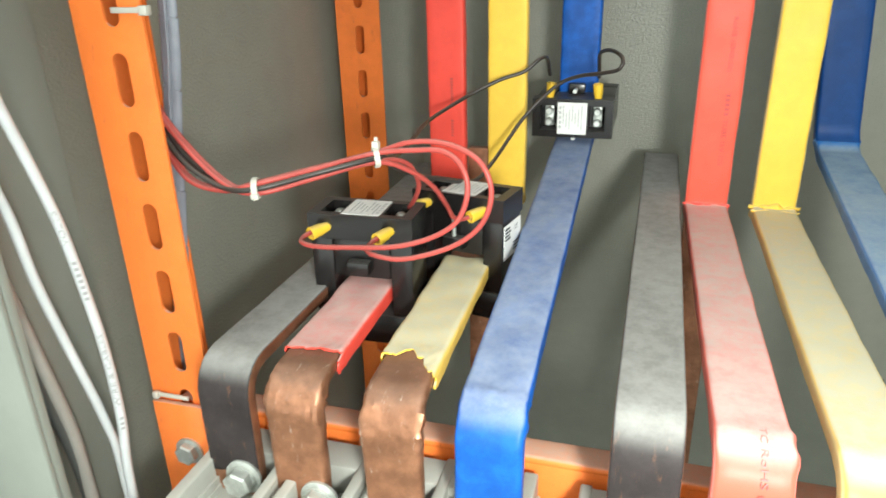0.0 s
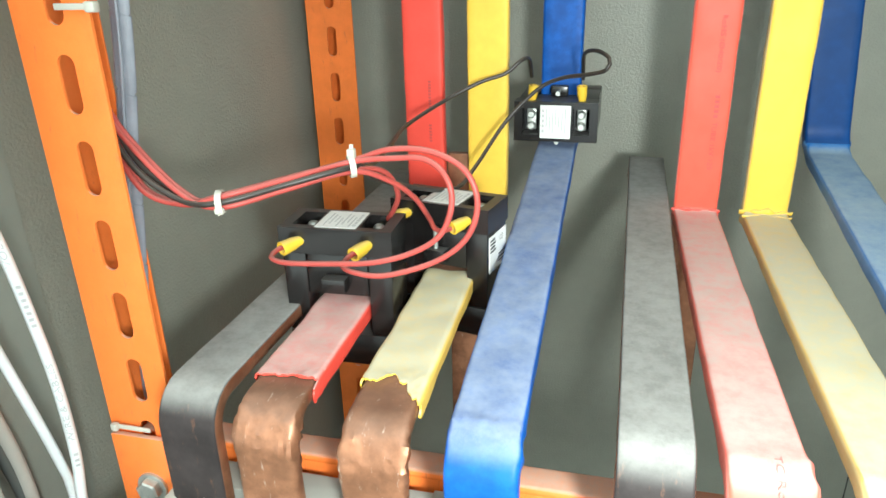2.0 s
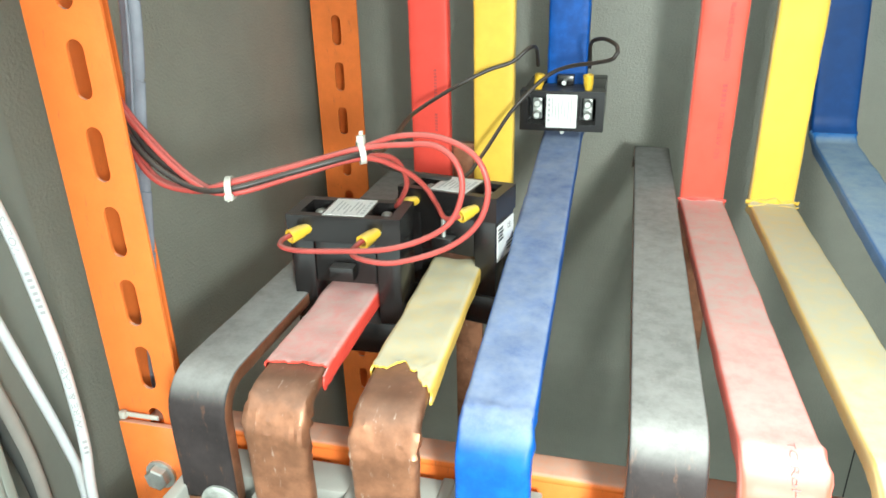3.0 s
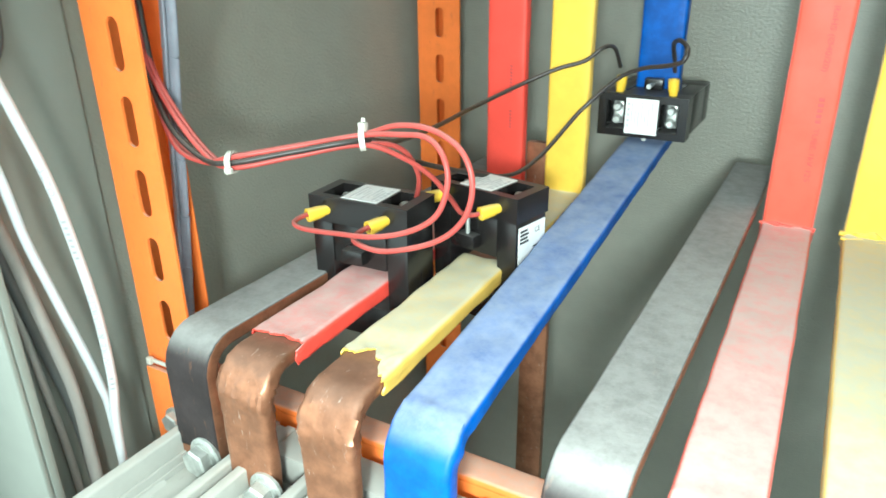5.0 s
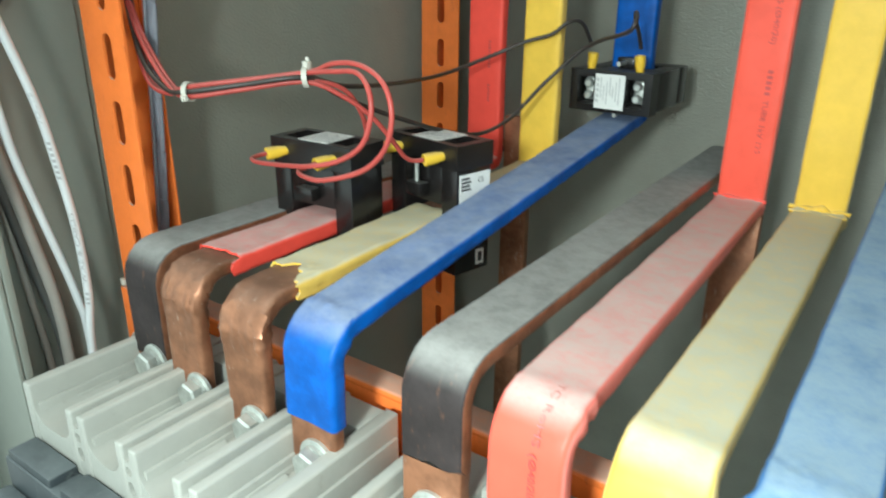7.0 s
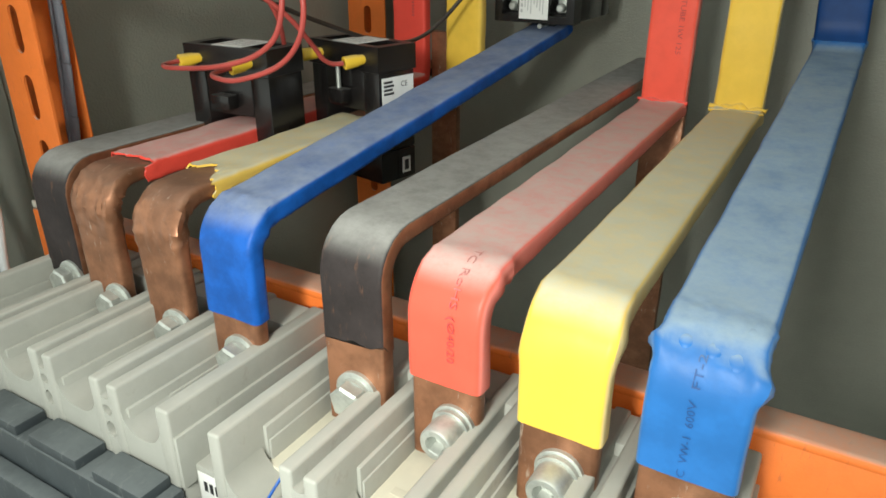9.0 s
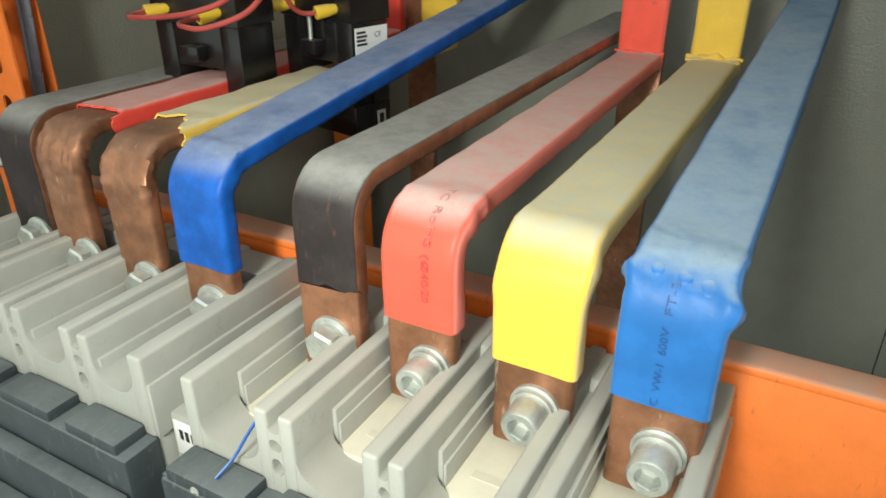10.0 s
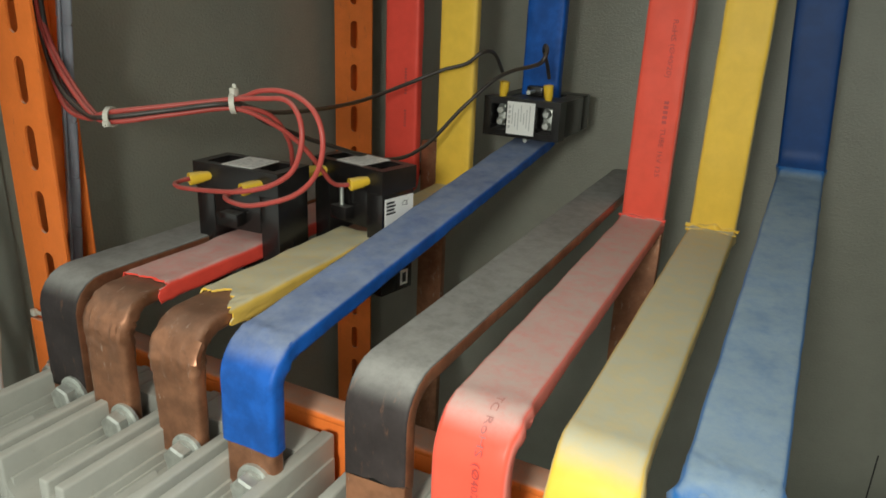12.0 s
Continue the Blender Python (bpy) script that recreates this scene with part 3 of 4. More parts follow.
fold(run, add, sleeves[0], run.where(y=0.767) + 0.006, YELLOWFOLD, 8, 0.0034, 0.0036)
fold(run, add, sleeves[0], run.where(y=0.758), YELLOW, 5, 0.0018, 0.0014)
b, run, add, sleeves = busbar("copper busbar in dusty blue heat-shrink, blistered at the bend", 0.1825, 0.1865, 0.354, 0.850, "blue", DUSTYBLUE, sleeve_from=1.220, z_end=1.322, r_back=0.03, sleeve_gap=1.332, seed=81, lean=-0.075, upper=DARKERBLUE, knots=((0.102, 0.0060, 0.0050, -1), (0.0945, 0.0075, 0.0066, 1), (0.099, 0.012, 0.0010)))
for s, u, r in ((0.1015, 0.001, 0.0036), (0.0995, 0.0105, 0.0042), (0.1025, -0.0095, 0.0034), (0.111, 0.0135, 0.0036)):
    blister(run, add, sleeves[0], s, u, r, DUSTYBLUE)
printed(run, add, sleeves[0], "C  VW-1  600V  FT-2", run.where(z=1.221), 0.0, 0.0046, BLUEINK)


# ---- terminal bolts ----
def terminal_bolt(x, yf, z, socket, label):
    t = thing("terminal_bolt", label, "bolt", "terminal bolts", (x, yf, z))
    wide = 0.0118 if socket else 0.0136
    bm = bmesh.new()
    disc_stack(bm, (0, 0, 0), (0, -1, 0), [(0, wide), (0.0022, wide), (0.0026, wide - 0.001)], 28)
    part("washer", bm, STEEL, t)
    bm = bmesh.new()
    disc_stack(bm, (0, -0.0027, 0), (0, -1, 0), [(0, 0.0105), (0.0026, 0.0105)], 26)
    part("spring_washer", bm, STEEL, t)
    bm = bmesh.new()
    if socket:
        disc_stack(bm, (0, -0.0054, 0), (0, -1, 0), [(0, 0.0091), (0.0125, 0.0091), (0.0138, 0.0082), (0.0138, 0.0054)], 28, caps=False)
        head = part("head", bm, STEEL, t)
        bm = bmesh.new()
        disc_stack(bm, (0, -0.0191, 0), (0, 1, 0), [(0, 0.0060), (0.0008, 0.0055), (0.0075, 0.0052), (0.0076, 0.0004)], 6, caps=False)
        part("hex_socket", bm, STEEL, head, smooth=15)
    else:
        disc_stack(bm, (0, -0.0054, 0), (0, -1, 0), [(0, 0.0106), (0.0065, 0.0106), (0.0078, 0.0090)], 6)
        part("head", bm, STEEL, t, smooth=20)


for x, yf in ((-0.255, 0.372), (-0.194, 0.366), (-0.131, 0.362), (-0.0735, 0.360)):
    terminal_bolt(x, yf, 1.191, False, "zinc-plated hexagon bolt with wide washer on a copper end")
terminal_bolt(0.0125, 0.360, 1.195, False, "dull zinc hexagon bolt with washers on a copper end")
for x, yf in ((0.072, 0.360), (0.1295, 0.356), (0.186, 0.354)):
    terminal_bolt(x, yf, 1.198, True, "zinc-plated socket-head bolt with washers on a copper end")


# ---- circuit breakers ----
def breaker(label, walls, x_lo, x_hi, ytip, yback, top, pale, low):
    """walls: pairs of partitions between poles, as (x0, x1) of each."""
    t = thing("circuit_breaker", label, "circuit breaker", "circuit breakers", (x_lo, ytip, 0.85))
    off = Matrix.Translation((-x_lo, -ytip, -0.85))

    def add(name, bm, m, note="", smooth=35):
        bmesh.ops.transform(bm, matrix=off, verts=bm.verts[:])
        return part(name, bm, m, t, note, smooth)

    plat = low if pale else low - 0.011      # height from which the dark cover steps down
    for side, (x0, x1) in enumerate(walls):
        bm = bmesh.new()
        box(bm, (x0, ytip, low - 0.02), (x1, yback + 0.015, top), 0.0018, 3)
        add("partition", bm, GREYPLASTIC)
        bm = bmesh.new()
        # thicker below a ledge on the channel side, and a raised lip along the rear
        lo, hi = (x1 - 0.001, x1 + 0.0022) if side % 2 == 0 else (x0 - 0.0022, x0 + 0.001)
        box(bm, (lo, ytip + (0.0290 if pale else 0.0040), low - 0.01), (hi, yback - 0.001, top - (0.0130 if pale else 0.0155)), 0.0009)
        add("ledge", bm, GREYPLASTIC)
        lo, hi = (x1 - 0.001, x1 + 0.0034) if side % 2 == 0 else (x0 - 0.0034, x0 + 0.001)
        bm = boxed((lo, ytip + 0.0300, low - 0.01), (hi, yback - 0.002, top - 0.0215), 0.0006)
        add("rib", bm, GREYPLASTIC)
    add("outer_ledge", boxed((x_hi - 0.001, ytip + 0.0012, low - 0.02), (x_hi + 0.0020, yback + 0.012, top - 0.0165), 0.0008), GREYPLASTIC)
    edges = sorted(q for w in walls for q in w)
    for a, b in zip(edges[1::2], edges[2::2]):
        if b - a < 0.02:
            bm = boxed((a - 0.0005, ytip + 0.0075, low - 0.02), (b + 0.0005, yback + 0.0135, top - 0.009), 0.001)
            add("joint", bm, GREYPLASTIC)
            # webs between the two walls, waisted so that round holes stay open
            holes = ((top - 0.0085, 0.0030), (top - 0.0185, 0.0034), (top - 0.0315, 0.0052))
            for (za, ra), (zb, rb) in zip(holes, holes[1:] + ((low - 0.022, 0.0),)):
                bm = bmesh.new()
                n, g = 8, (b - a) / 2 + 0.0004
                up = [((a + b) / 2 + g * math.cos(math.pi * k / n), za - ra * math.sin(math.pi * k / n)) for k in range(n + 1)]
                down = [((a + b) / 2 - g * math.cos(math.pi * k / n), zb + rb * math.sin(math.pi * k / n)) for k in range(n + 1)]
                rows = [[bm.verts.new((x, y, z)) for x, z in up + down] for y in (ytip + 0.0006, ytip + 0.0078)]
                m = len(rows[0])
                for k in range(m):
                    bm.faces.new((rows[0][k], rows[0][(k + 1) % m], rows[1][(k + 1) % m], rows[1][k]))
                for k in range(n):
                    for row in rows:
                        bm.faces.new((row[k], row[k + 1], row[m - 2 - k], row[m - 1 - k]))
                bmesh.ops.recalc_face_normals(bm, faces=bm.faces[:])
                add("web", bm, GREYPLASTIC, smooth=30)
            bm = bmesh.new()
            disc_stack(bm, ((a + b) / 2, ytip - 0.0075, plat - 0.0130), (0, -0.25, 1), [(0, 0.0056), (0.0016, 0.0056), (0.0022, 0.0048), (0.0020, 0.0040), (0.0008, 0.0036), (0.0008, 0.0012)], 20)
            add("cover_screw", bm, STEEL)
        else:
            add("channel_floor", boxed((a, ytip + 0.026, low - 0.01), (b, yback + 0.0145, low + 0.004), 0.001), CREAM if pale else GREYPLASTIC, "cream moulded terminal floor" if pale else "")
            if pale:
                add("floor_mark", boxed((a + 0.010, ytip + 0.041, low + 0.0040), (b - 0.012, ytip + 0.046, low + 0.0043), 0.0001, 1), CREAM)
            # floor of the channel's mouth, rounded up into the walls
            bm = bmesh.new()
            n, r, deep = 10, 0.0150, 0.027 if pale else 0.060
            quarter = [(math.cos(math.pi / 2 * k / n), math.sin(math.pi / 2 * k / n)) for k in range(n + 1)]
            lift = low + 0.0015 + r
            arc = [(a - 0.0004 + r - r * c, lift - r * w) for c, w in quarter] + [(b + 0.0004 - r + r * c, lift - r * w) for c, w in reversed(quarter)]
            rows = [[bm.verts.new((x, y, z)) for x, z in arc + [(b + 0.0004, low - 0.02), (a - 0.0004, low - 0.02)]] for y in (ytip + 0.001, ytip + deep)]
            m = len(rows[0])
            for k in range(m):
                bm.faces.new((rows[0][k], rows[0][(k + 1) % m], rows[1][(k + 1) % m], rows[1][k]))
            bm.faces.new(rows[0])
            bm.faces.new(rows[1])
            add("throat", bm, GREYPLASTIC, smooth=50)
    add("base_block", boxed((x_lo + 0.0006, ytip + 0.002, 0.95), (x_hi - 0.0006, yback + 0.0144, low - 0.0105), 0.002), GREYPLASTIC)
    add("rear_block", boxed((x_lo + 0.0006, yback - 0.012, low + 0.0045), (x_hi - 0.0006, yback + 0.0140, top - 0.0015), 0.002), GREYPLASTIC)
    # stepped dark front cover: a platform before each channel, then two long steps
    add("front_cover", boxed((x_lo - 0.001, ytip - 0.021, 0.90), (x_hi + 0.001, ytip + 0.0015, plat - 0.0085), 0.002), DARKPLASTIC, "dark grey stepped front cover")
    for a, b in zip(edges[1::2], edges[2::2]):
        if b - a > 0.02:
            lo, hi = a - 0.0055, b + 0.0035
            add("platform", boxed((lo, ytip - 0.0195, plat - 0.0128), (hi, ytip - 0.0002, plat - 0.002), 0.0012), DARKPLASTIC)
            add("platform_step", boxed((lo - 0.004, ytip - 0.0190, plat - 0.0128), (lo - 0.0003, ytip - 0.008, plat - 0.008), 0.0008), DARKPLASTIC)
            if not pale:
                continue
            bm = bmesh.new()
            disc_stack(bm, ((lo + hi) / 2 - 0.004, ytip - 0.0196, plat - 0.0075), (0, -1, 0), [(0, 0.0026), (0.0005, 0.0026), (0.0005, 0.0020), (0.0001, 0.0018)], 14)
            add("screw_plug", bm, GREYPLASTIC)
    for drop, deep, inset in ((0.030, 0.033, 0.0), (0.058, 0.050, 0.006), (0.098, 0.080, 0.014)):
        add("front_step", boxed((x_lo + inset, ytip - deep, 0.90), (x_hi - inset, ytip - 0.0215 if drop < 0.05 else ytip - deep + 0.0165 if drop < 0.09 else ytip - 0.0505, plat - drop), 0.0022), DARKPLASTIC)
    return t, add


PT = 1.201
breaker("grey four-pole circuit breaker with dusty terminal channels and dark front", [(-0.288, -0.279), (-0.233, -0.2255), (-0.219, -0.211), (-0.176, -0.168), (-0.162, -0.154), (-0.119, -0.111), (-0.104, -0.096), (-0.065, -0.055)],
        -0.288, -0.055, 0.290, 0.400, PT, False, 1.171)
t = thing("filler_block", "grey moulded filler block with a white sticker between the breakers", "block", at=(-0.041, 0.30, 0.95))
part("block", boxed((-0.0132, 0.0, 0.0), (0.0132, 0.10, 0.212), 0.0015), GREYPLASTIC, t)
sticker = part("sticker", boxed((-0.0105, -0.0007, 0.186), (0.0085, -0.0002, 0.209), 0.0002), LABEL, t, "white sticker with dark print")
for k in range(3):
    part("sticker_print", boxed((-0.0065 + 0.0042 * k, -0.0010, 0.197), (-0.0040 + 0.0042 * k, -0.0008, 0.2035)), INK, sticker)
t, add = breaker("grey four-pole circuit breaker with cream terminal floors and dark front", [(-0.027, -0.019), (0.019, 0.027), (0.0335, 0.0415), (0.0785, 0.0870), (0.0915, 0.0995), (0.1370, 0.1455), (0.150, 0.158), (0.1985, 0.2075)],
        -0.027, 0.2075, 0.290, 0.398, PT, True, 1.163)


# ---- current transformers ----
def well_block(hw, hd, z0, z1, wells, wd):
    """A block with oblong wells sunk in its top."""
    bm = bmesh.new()
    xs = sorted({-hw, hw, *[q for w in wells for q in w]})
    ys = [-hd, -wd, wd, hd]
    top = {(i, j): bm.verts.new((x, y, z1)) for i, x in enumerate(xs) for j, y in enumerate(ys)}
    low = {(i, j): bm.verts.new((x, y, z0)) for i, x in enumerate(xs) for j, y in enumerate(ys)}
    for i in range(len(xs) - 1):
        for j in range(3):
            well = j == 1 and (xs[i], xs[i + 1]) in wells
            ring = [(i, j), (i + 1, j), (i + 1, j + 1), (i, j + 1)]
            bm.faces.new([low[k] for k in ring])
            if well:
                for a, b in zip(ring, ring[1:] + ring[:1]):
                    bm.faces.new((top[a], top[b], low[b], low[a]))
            else:
                bm.faces.new([top[k] for k in ring])
    n, m = len(xs) - 1, 3
    border = [(i, 0) for i in range(n)] + [(n, j) for j in range(m)] + [(i, m) for i in range(n, 0, -1)] + [(0, j) for j in range(m, 0, -1)]
    for a, b in zip(border, border[1:] + border[:1]):
        bm.faces.new((top[a], top[b], low[b], low[a]))
    edges = [e for e in bm.edges if all(v.co.z == z1 for v in e.verts) and abs(e.calc_face_angle(0)) > 1]
    bmesh.ops.bevel(bm, geom=edges, offset=0.0008, segments=2, profile=0.5, affect="EDGES")
    return bm


def current_transformer(label, m, lug_ways, sticker=False, pin=True, group="current transformers"):
    """Width along x, bar axis along y, height along z; its wire terminals on top."""
    t = thing("current_transformer", label, "transformer", group)
    hw, hd, h = 0.0425, 0.0195, 0.110
    # a case of four sides round the window
    for name, lo, hi in (("case_foot", (-hw + 0.001, -hd, 0.0), (hw - 0.001, hd, 0.026)), ("case_side", (-hw + 0.001, -hd, 0.0262), (-0.0235, hd, 0.090)),
                         ("case_side", (0.0235, -hd, 0.0262), (hw - 0.001, hd, 0.090)), ("case_top", (-0.0233, -hd + 0.0004, 0.058), (0.0233, hd - 0.0004, 0.090))):
        part(name, boxed(lo, hi, 0.0014), BLACKPLASTIC, t)
    # the terminal block on top, with two wells
    part("terminal_block", well_block(hw, hd + 0.001, 0.0902, h, ((-0.0342, -0.0172), (0.0172, 0.0342)), 0.0135), BLACKPLASTIC, t)
    for sx in (-0.0257, 0.0257):
        for y in (-0.006, 0.006):
            bm = bmesh.new()
            disc_stack(bm, (sx, y, 0.0902), (0, 0, 1), [(0, 0.0043), (0.0135, 0.0043), (0.0150, 0.0030)], 16)
            part("terminal_screw", bm, STEEL, t)
        bm = boxed((sx - 0.0048, -0.011, 0.0902), (sx + 0.0048, 0.011, 0.0985), 0.0012)
        part("terminal_clamp", bm, STEEL, t)
        d = lug_ways[0 if sx < 0 else 1]
        bm = bmesh.new()
        disc_stack(bm, (sx, -hd + 0.002, 0.100), d, [(0, 0.0036), (0.005, 0.0040), (0.008, 0.0048), (0.0180, 0.0053), (0.0185, 0.0047), (0.0181, 0.0034), (0.011, 0.0027)], 18)
        lug = part("wire_lug", bm, LUG, t, "yellow vinyl crimp ferrule")
        part("lug_tongue", tube([(sx, -0.012, 0.1005), (sx, -hd - 0.001, 0.1)], 0.0034, 8, flat=0.35, width=Vector((1, 0, 0))), STEEL, lug)
    plate = part("rating_label", boxed((-0.0155, -0.0170, h - 0.0002), (0.0155, 0.0170, h + 0.0004)), LABEL, t, "white printed rating label")
    bm = bmesh.new()
    for k in range(7):
        x = -0.0105 + 0.0032 * k
        box(bm, (x, -0.014 + 0.004 * ((k * 7) % 3), h + 0.0004), (x + 0.0010, 0.012 - 0.003 * ((k * 5) % 4), h + 0.0006))
    for k in range(5):
        box(bm, (0.0115, -0.013 + 0.0052 * k, h + 0.0004), (0.0138, -0.0098 + 0.0052 * k, h + 0.0006))
    part("label_print", bm, LABELINK, plate)
    # side sticker with a dark code patch
    if sticker:
        tag = part("side_label", boxed((hw - 0.0012, -0.0165, 0.056), (hw - 0.0005, 0.0180, 0.086)), LABEL, t, "white side sticker")
        bm = bmesh.new()
        for k in range(4):
            box(bm, (hw - 0.0006, -0.0148, 0.0725 + 0.003 * k), (hw - 0.0003, -0.0040 - 0.0015 * (k % 2), 0.0743 + 0.003 * k))
        for k in range(3):
            box(bm, (hw - 0.0006, 0.002, 0.066 - 0.003 * k), (hw - 0.0003, 0.0165 - 0.002 * k, 0.067 - 0.003 * k))
        part("side_print", bm, INK, tag)
        part("side_print", lettering("CE", 0.0062, lambda a, c: Vector((hw - 0.0003, 0.0035 + a, 0.0775 + c))), INK, tag, smooth=0)
        small = part("small_label", boxed((hw - 0.0012, 0.004, 0.005), (hw - 0.0005, 0.0130, 0.0185)), LABEL, t)
        part("small_print", boxed((hw - 0.0005, 0.0062, 0.0072), (hw - 0.0003, 0.0108, 0.0160)), INK, small)
    # bar clamp: a lug and its screw on both faces
    for sy in (-1, 1):
        bm = bmesh.new()
        a, b = sorted((sy * (hd + 0.0002), sy * (hd + 0.011)))
        box(bm, (-0.009, a, 0.064), (0.009, b, 0.075), 0.0012)
        part("clamp_lug", bm, BLACKPLASTIC, t)
        if pin:
            bm = bmesh.new()
            disc_stack(bm, (0, sy * (hd + 0.006), 0.0752), (0, 0, 1), [(0, 0.0019), (0.017, 0.0019), (0.0175, 0.0024)], 12)
        else:
            bm = bmesh.new()
            disc_stack(bm, (0, sy * (hd + 0.006), 0.0751), (0, 0, 1), [(0, 0.0030), (0.0003, 0.0030), (0.0003, 0.0021), (0.0001, 0.0019)], 14)
        part("clamp_screw", bm, STEEL if pin else BLACKPLASTIC, t)
    part("case_seam", boxed((hw - 0.0015, -0.0008, 0.002), (hw - 0.0007, 0.0008, 0.054)), BLACKPLASTIC, t)
    t.matrix_world = m
    return t


FORWARD = ((-0.50, -0.86, -0.10), (-0.38, -0.92, -0.14))
current_transformer("black current transformer around the red sleeved busbar, red wires", pose(-0.212, 0.520, 1.232, 0, 0, 2), FORWARD, pin=False)
current_transformer("black current transformer around the yellow sleeved busbar, side sticker", pose(-0.1485, 0.589, 1.231, 0, 0, -12), FORWARD, sticker=True)
turned = Matrix(((-1, 0, 0, -0.085), (0, 0, -1, 0.8995), (0, -1, 0, 1.359), (0, 0, 0, 1)))
current_transformer("black current transformer around the upright blue busbar, black wires", turned, ((0.05, -1, 0.1), (-0.1, -1, 0.05)))


# ---- wires ----
def wire(points, mat, label, radius=0.0019, name="wire", category="wire", group="transformer wires", step=0.004):
    ob = mesh_object(name, tube(spline(points, step), radius, 10), mat, smooth=60)
    return tagged(ob, label, category, group)


def bundle(k):
    """The shared way from behind the upright to the second tie."""
    a = 2 * math.pi * k / 6
    dx, dz = 0.0032 * math.cos(a), 0.0036 * math.sin(a)
    sag = 0.0075 * math.sin(a)
    return [(-0.335 + dx, 0.438, 1.56), (-0.333 + dx, 0.438, 1.47), (-0.327 + dx, 0.436, 1.434 - sag), (-0.306, 0.430 + dx, 1.403 - 2 * sag), (-0.275, 0.426 + dx, 1.386 - sag + dz),
            (-0.247, 0.422 + dx, 1.387 + dz), (-0.216, 0.446 + dx, 1.392 + dz), (-0.183, 0.474 + dx, 1.397 + dz)]


wire(bundle(1) + [(-0.1591, 0.4774, 1.4079), (-0.1321, 0.4749, 1.4087), (-0.1092, 0.4703, 1.3996), (-0.1003, 0.4677, 1.3805), (-0.1063, 0.4672, 1.3574), (-0.1264, 0.4666, 1.3393), (-0.16, 0.462, 1.328), (-0.183, 0.464, 1.3272), (-0.194, 0.4715, 1.3278), (-0.1943, 0.4832, 1.329), (-0.1912, 0.491, 1.3302)], REDWIRE, "red insulated wire looping to a yellow ferrule")
wire(bundle(2) + [(-0.1559, 0.4753, 1.403), (-0.1339, 0.4726, 1.404), (-0.1198, 0.4678, 1.395), (-0.1158, 0.4651, 1.379), (-0.1227, 0.4634, 1.359), (-0.1407, 0.4617, 1.346), (-0.1666, 0.4589, 1.338), (-0.2, 0.463, 1.3325), (-0.232, 0.4645, 1.3298), (-0.247, 0.4725, 1.3293), (-0.2482, 0.4844, 1.3299), (-0.244, 0.492, 1.3308)], REDWIRE, "red insulated wire looping to a yellow ferrule")
wire(bundle(4) + [(-0.165, 0.492, 1.383), (-0.154, 0.511, 1.366), (-0.149, 0.529, 1.345), (-0.1475, 0.54, 1.332), (-0.143, 0.5455, 1.3285), (-0.138, 0.5515, 1.3285)], REDWIRE, "red insulated wire dropping to a yellow ferrule")
wire(bundle(5) + [(-0.169, 0.497, 1.387), (-0.166, 0.513, 1.366), (-0.18, 0.533, 1.342), (-0.1925, 0.548, 1.3305), (-0.1912, 0.56, 1.3292), (-0.1865, 0.567, 1.3302)], REDWIRE, "red insulated wire dropping to a yellow ferrule")
wire(bundle(0) + [(-0.1757, 0.4976, 1.3822), (-0.1645, 0.5572, 1.3574), (-0.1542, 0.6368, 1.3325), (-0.1489, 0.6964, 1.3357), (-0.1266, 0.731, 1.3709), (-0.0984, 0.7405, 1.4001), (-0.076, 0.735, 1.412), (-0.05, 0.715, 1.419), (-0.035, 0.702, 1.425), (-0.033, 0.706, 1.434), (-0.045, 0.735, 1.437), (-0.0575, 0.768, 1.43), (-0.0593, 0.787, 1.414), (-0.0593, 0.7945, 1.402)], BLACKWIRE, "dark brown-black wire running to a yellow ferrule")
wire(bundle(3) + [(-0.1856, 0.5174, 1.3857), (-0.1991, 0.5967, 1.3784), (-0.2087, 0.6761, 1.3771), (-0.1833, 0.7204, 1.3919), (-0.1529, 0.7368, 1.4066), (-0.1294, 0.7441, 1.4143), (-0.115, 0.7495, 1.426), (-0.11, 0.7685, 1.424), (-0.1107, 0.7945, 1.404)], BLACKWIRE, "dark brown-black wire running to a yellow ferrule")


def cable_tie(c, ahead, r, label, tail=(0, 0, 0.012)):
    t = thing("cable_tie", label, "cable tie", "cable ties", c)
    ahead = Vector(ahead).normalized()
    side = ahead.orthogonal().normalized()
    other = ahead.cross(side)
    bm = bmesh.new()
    n = 20
    loops = []
    for k in range(n):
        a = 2 * math.pi * k / n
        d = side * math.cos(a) + other * math.sin(a)
        loops.append([bm.verts.new(d * (r + o) + ahead * w) for o, w in ((0, -0.0019), (0.0011, -0.0019), (0.0011, 0.0019), (0, 0.0019))])
    for k in range(n):
        p, q = loops[k], loops[(k + 1) % n]
        for i in range(4):
            bm.faces.new((p[i], p[(i + 1) % 4], q[(i + 1) % 4], q[i]))
    part("strap", bm, TIE, t)
    tail = Vector(tail)
    u = tail.normalized()
    base = u * (r + 0.0005)
    part("lock_head", boxed([q - 0.0024 for q in base], [q + 0.0024 for q in base + u * 0.002], 0.0007), TIE, t)
    part("tail", tube([base, base + tail * 0.6, base + tail], 0.0014, 6, flat=0.5), TIE, t)


cable_tie((-0.247, 0.422, 1.387), (1, 0.3, 0.05), 0.0060, "white nylon cable tie round the red wires", (0.001, -0.003, -0.002))
cable_tie((-0.183, 0.474, 1.397), (1, 0.6, 0.1), 0.0062, "white nylon cable tie with an upright tail", (0.0, 0.001, 0.007))


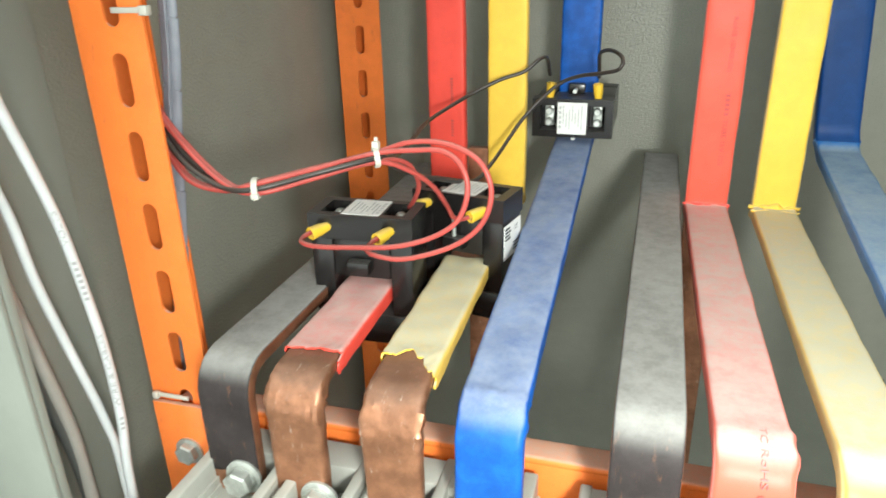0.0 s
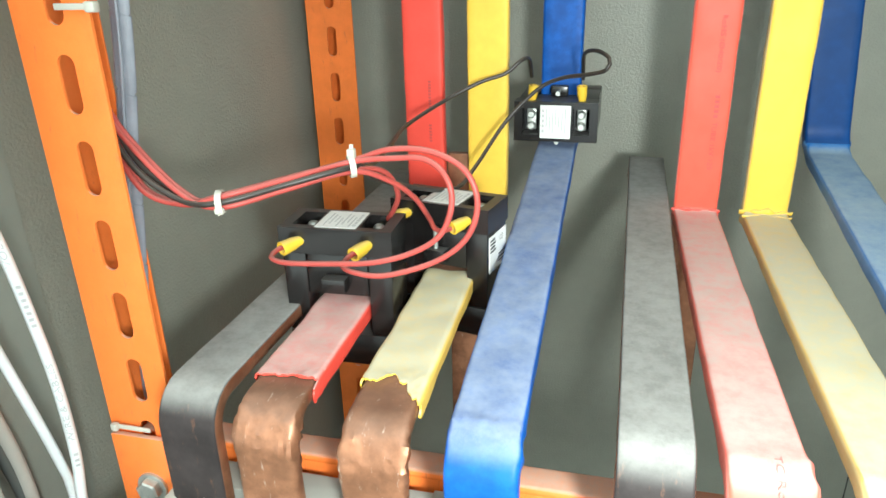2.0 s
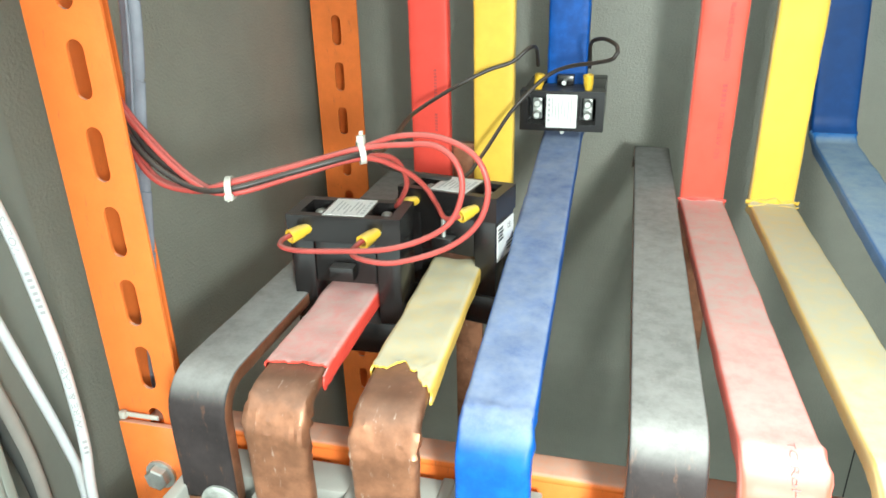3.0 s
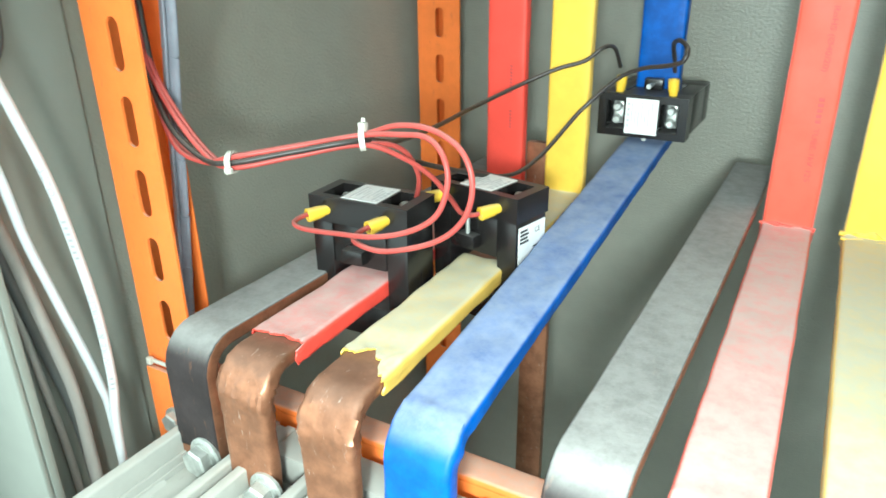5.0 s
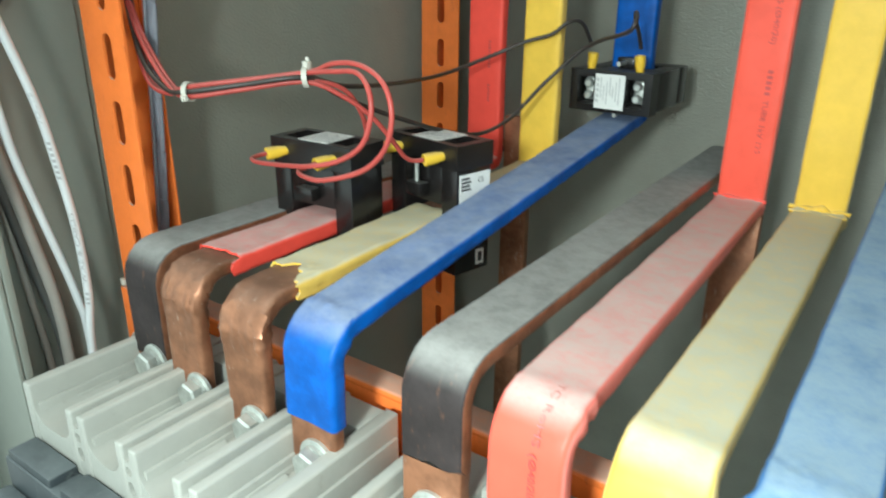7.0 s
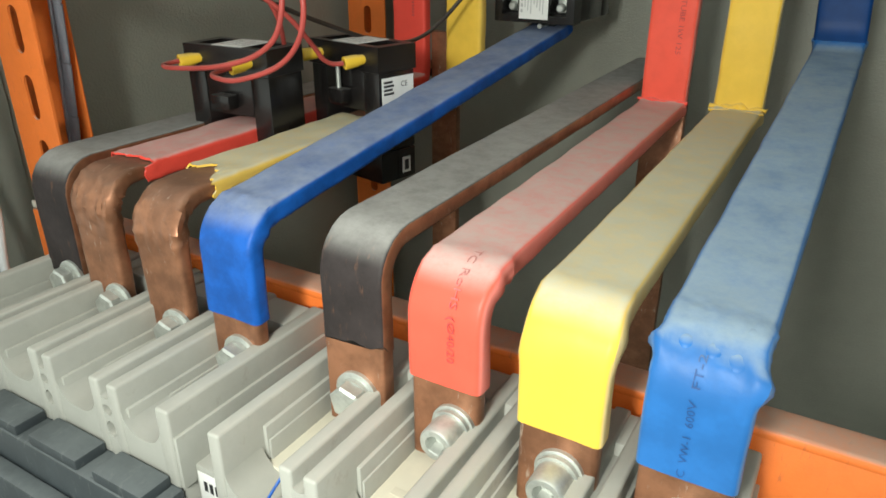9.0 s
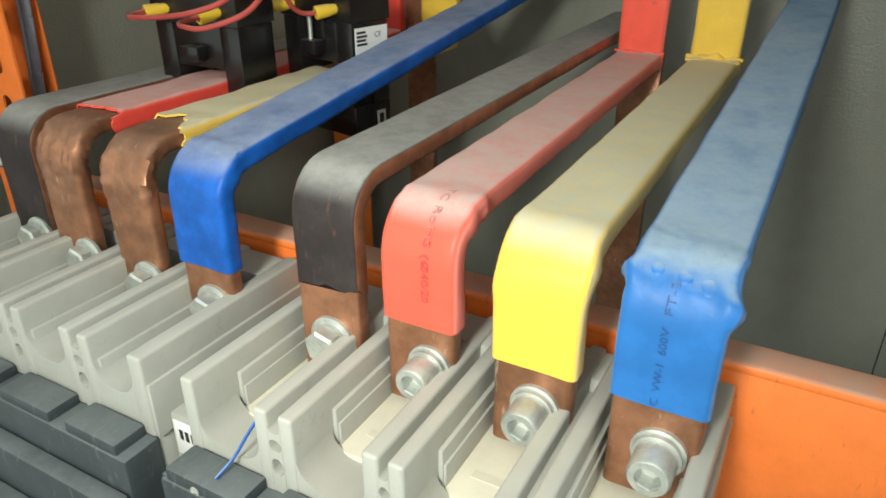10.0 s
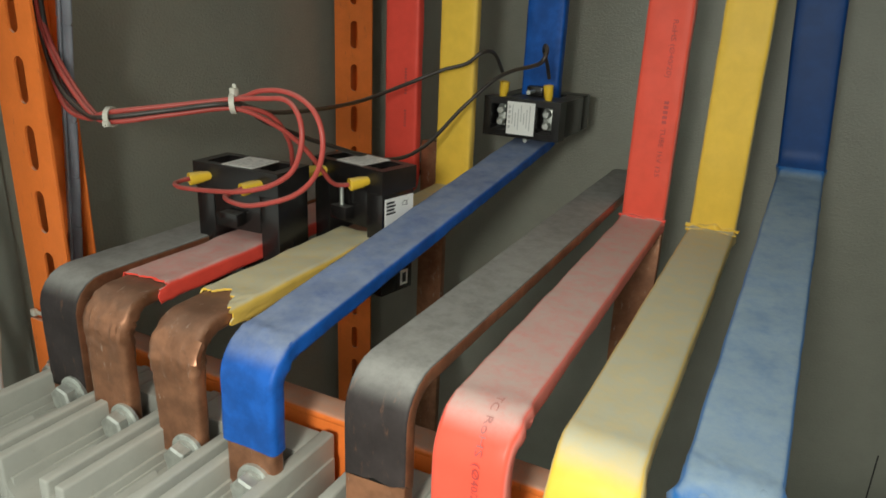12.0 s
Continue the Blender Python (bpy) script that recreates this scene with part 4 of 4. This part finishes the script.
def flat_tie(z, label, tail):
    t = thing("cable_tie", label, "cable tie", "cable ties", (-0.324, 0.40, z))
    bm = bmesh.new()
    box(bm, (-0.026 if tail < 0 else 0.002, 0.0075, -0.0017), (0.0275 if tail > 0 else 0.003, 0.0090, 0.0018), 0.0005)
    part("strap", bm, TIE, t)
    part("lock_head", boxed((0.024, 0.004, -0.0029), (0.0305, 0.0093, 0.0029), 0.001) if tail > 0 else boxed((-0.027, 0.005, -0.0030), (-0.022, 0.0093, 0.0030), 0.001), TIE, t)


flat_tie(1.4985, "white nylon cable tie round the slotted upright", 1)
flat_tie(1.219, "dusty white cable tie round the foot of the upright", -1)


# ---- cables against the side panel ----
def cable(points, radius, mat, label, print_from=None):
    ob = wire(points, mat, label, radius, "cable", "cable", "cables on the side panel", 0.008)
    if print_from is None:
        return ob
    # print that runs up the jacket
    line = [Vector(p) for p in reversed(spline(points, 0.002))]
    first = min(range(len(line)), key=lambda k: abs(line[k].z - print_from))
    out, side = Vector((0.72, -0.69, 0)), Vector((-0.69, -0.72, 0))

    def place(a, c):
        k = min(len(line) - 2, first + int(a / 0.002))
        p = line[k].lerp(line[k + 1], a / 0.002 - int(a / 0.002))
        turn = (c - 0.0014) / radius
        return p + (out * math.cos(turn) + side * math.sin(turn)) * (radius + 0.0002)
    for text, at in (("WIRE & CABLES", 0.019), ("VOLTS", 0.150)):
        part("print", lettering(text, 0.0050, lambda a, c, s=at: place(s + a * 1.75, c)), CABLEINK, ob, smooth=0)
    for spans in (letters(3, 0.0046, 0.5), letters(7, 0.0046, 0.5, 0.108)):
        part("print", bars_print(spans, 0.0026, place), CABLEINK, ob, smooth=0)
    return ob


cable([(-0.360, 0.338, 1.56), (-0.361, 0.343, 1.492), (-0.362, 0.348, 1.458), (-0.362, 0.359, 1.417), (-0.362, 0.370, 1.372), (-0.362, 0.377, 1.322), (-0.362, 0.382, 1.27), (-0.362, 0.382, 1.212), (-0.362, 0.376, 1.152), (-0.362, 0.372, 0.95)], 0.0036, WHITECABLE, "white cable with faint printing hanging by the panel", 1.205)
cable([(-0.370, 0.312, 1.56), (-0.371, 0.316, 1.50), (-0.372, 0.321, 1.475), (-0.372, 0.334, 1.43), (-0.372, 0.345, 1.385), (-0.372, 0.351, 1.337), (-0.372, 0.361, 1.288), (-0.372, 0.377, 1.21), (-0.372, 0.381, 1.16), (-0.372, 0.380, 0.95)], 0.0033, WHITECABLE, "pale grey-white cable hanging by the panel")
cable([(-0.396, 0.312, 1.56), (-0.398, 0.316, 1.50), (-0.400, 0.331, 1.437), (-0.402, 0.339, 1.387), (-0.403, 0.352, 1.335), (-0.403, 0.363, 1.266), (-0.402, 0.372, 1.20), (-0.402, 0.374, 1.13), (-0.402, 0.374, 0.95)], 0.0052, GREYCABLE, "grey-beige cable hanging by the panel")
cable([(-0.392, 0.304, 1.56), (-0.394, 0.306, 1.46), (-0.402, 0.334, 1.40), (-0.405, 0.346, 1.33), (-0.405, 0.360, 1.24), (-0.404, 0.372, 1.15), (-0.404, 0.374, 0.95)], 0.0040, DARKCABLE, "dark grey cable hanging by the panel")
cable([(-0.404, 0.352, 1.40), (-0.410, 0.350, 1.32), (-0.411, 0.356, 1.22), (-0.410, 0.362, 1.12), (-0.410, 0.362, 0.95)], 0.0030, GREYCABLE, "thin grey cable close to the panel")
cable([(-0.395, 0.350, 1.47), (-0.400, 0.356, 1.447), (-0.402, 0.368, 1.441), (-0.403, 0.380, 1.449), (-0.403, 0.386, 1.475), (-0.402, 0.388, 1.56)], 0.0028, DARKCABLE, "thin dark cable in a short loop")


def sleeved_strip():
    pts = spline([(-0.297, 0.442, 1.62), (-0.309, 0.444, 1.49), (-0.321, 0.446, 1.42), (-0.334, 0.449, 1.345), (-0.345, 0.451, 1.285), (-0.354, 0.452, 1.22), (-0.356, 0.452, 1.10)], 0.005)
    t = thing("sleeved_cable", "dusty blue-grey cable wrapped in overlapping plastic turns behind the upright", "cable")
    part("core", tube(pts, 0.0056, 14, flat=0.40, width=Vector((1, 0.25, 0))), STRIP, t, smooth=60)
    rng = random.Random(17)
    k = 0
    while k < len(pts) - 4:
        n = rng.choice((6, 8, 9))
        run = pts[k:k + n + 1]
        bm = tube(run, 0.0061 + 0.0004 * rng.random(), 14, flat=0.42, width=Vector((1, 0.25, 0)))
        for v in bm.verts:
            v.co.z -= 0.30 * (v.co.x - sum(p[0] for p in run) / len(run))
        part("wrap_turn", bm, STRIP, t, smooth=60)
        k += n
    ridge = [(p[0] + 0.001, p[1] - 0.0046, p[2]) for p in pts]
    part("fold", tube(ridge, 0.0012, 8), STRIP, t, smooth=60)


sleeved_strip()


def pen_mark():
    """A stray end of blue wire lying in the channel mouth."""
    ob = mesh_object("wire_scrap", tube(spline([(0.004, 0.276, 1.1628), (0.007, 0.286, 1.169), (0.0105, 0.295, 1.180), (0.0145, 0.306, 1.192)], 0.003), 0.0008, 8), BLUE, smooth=60)
    tagged(ob, "thin blue wire scrap in the breaker channel", "wire")


pen_mark()
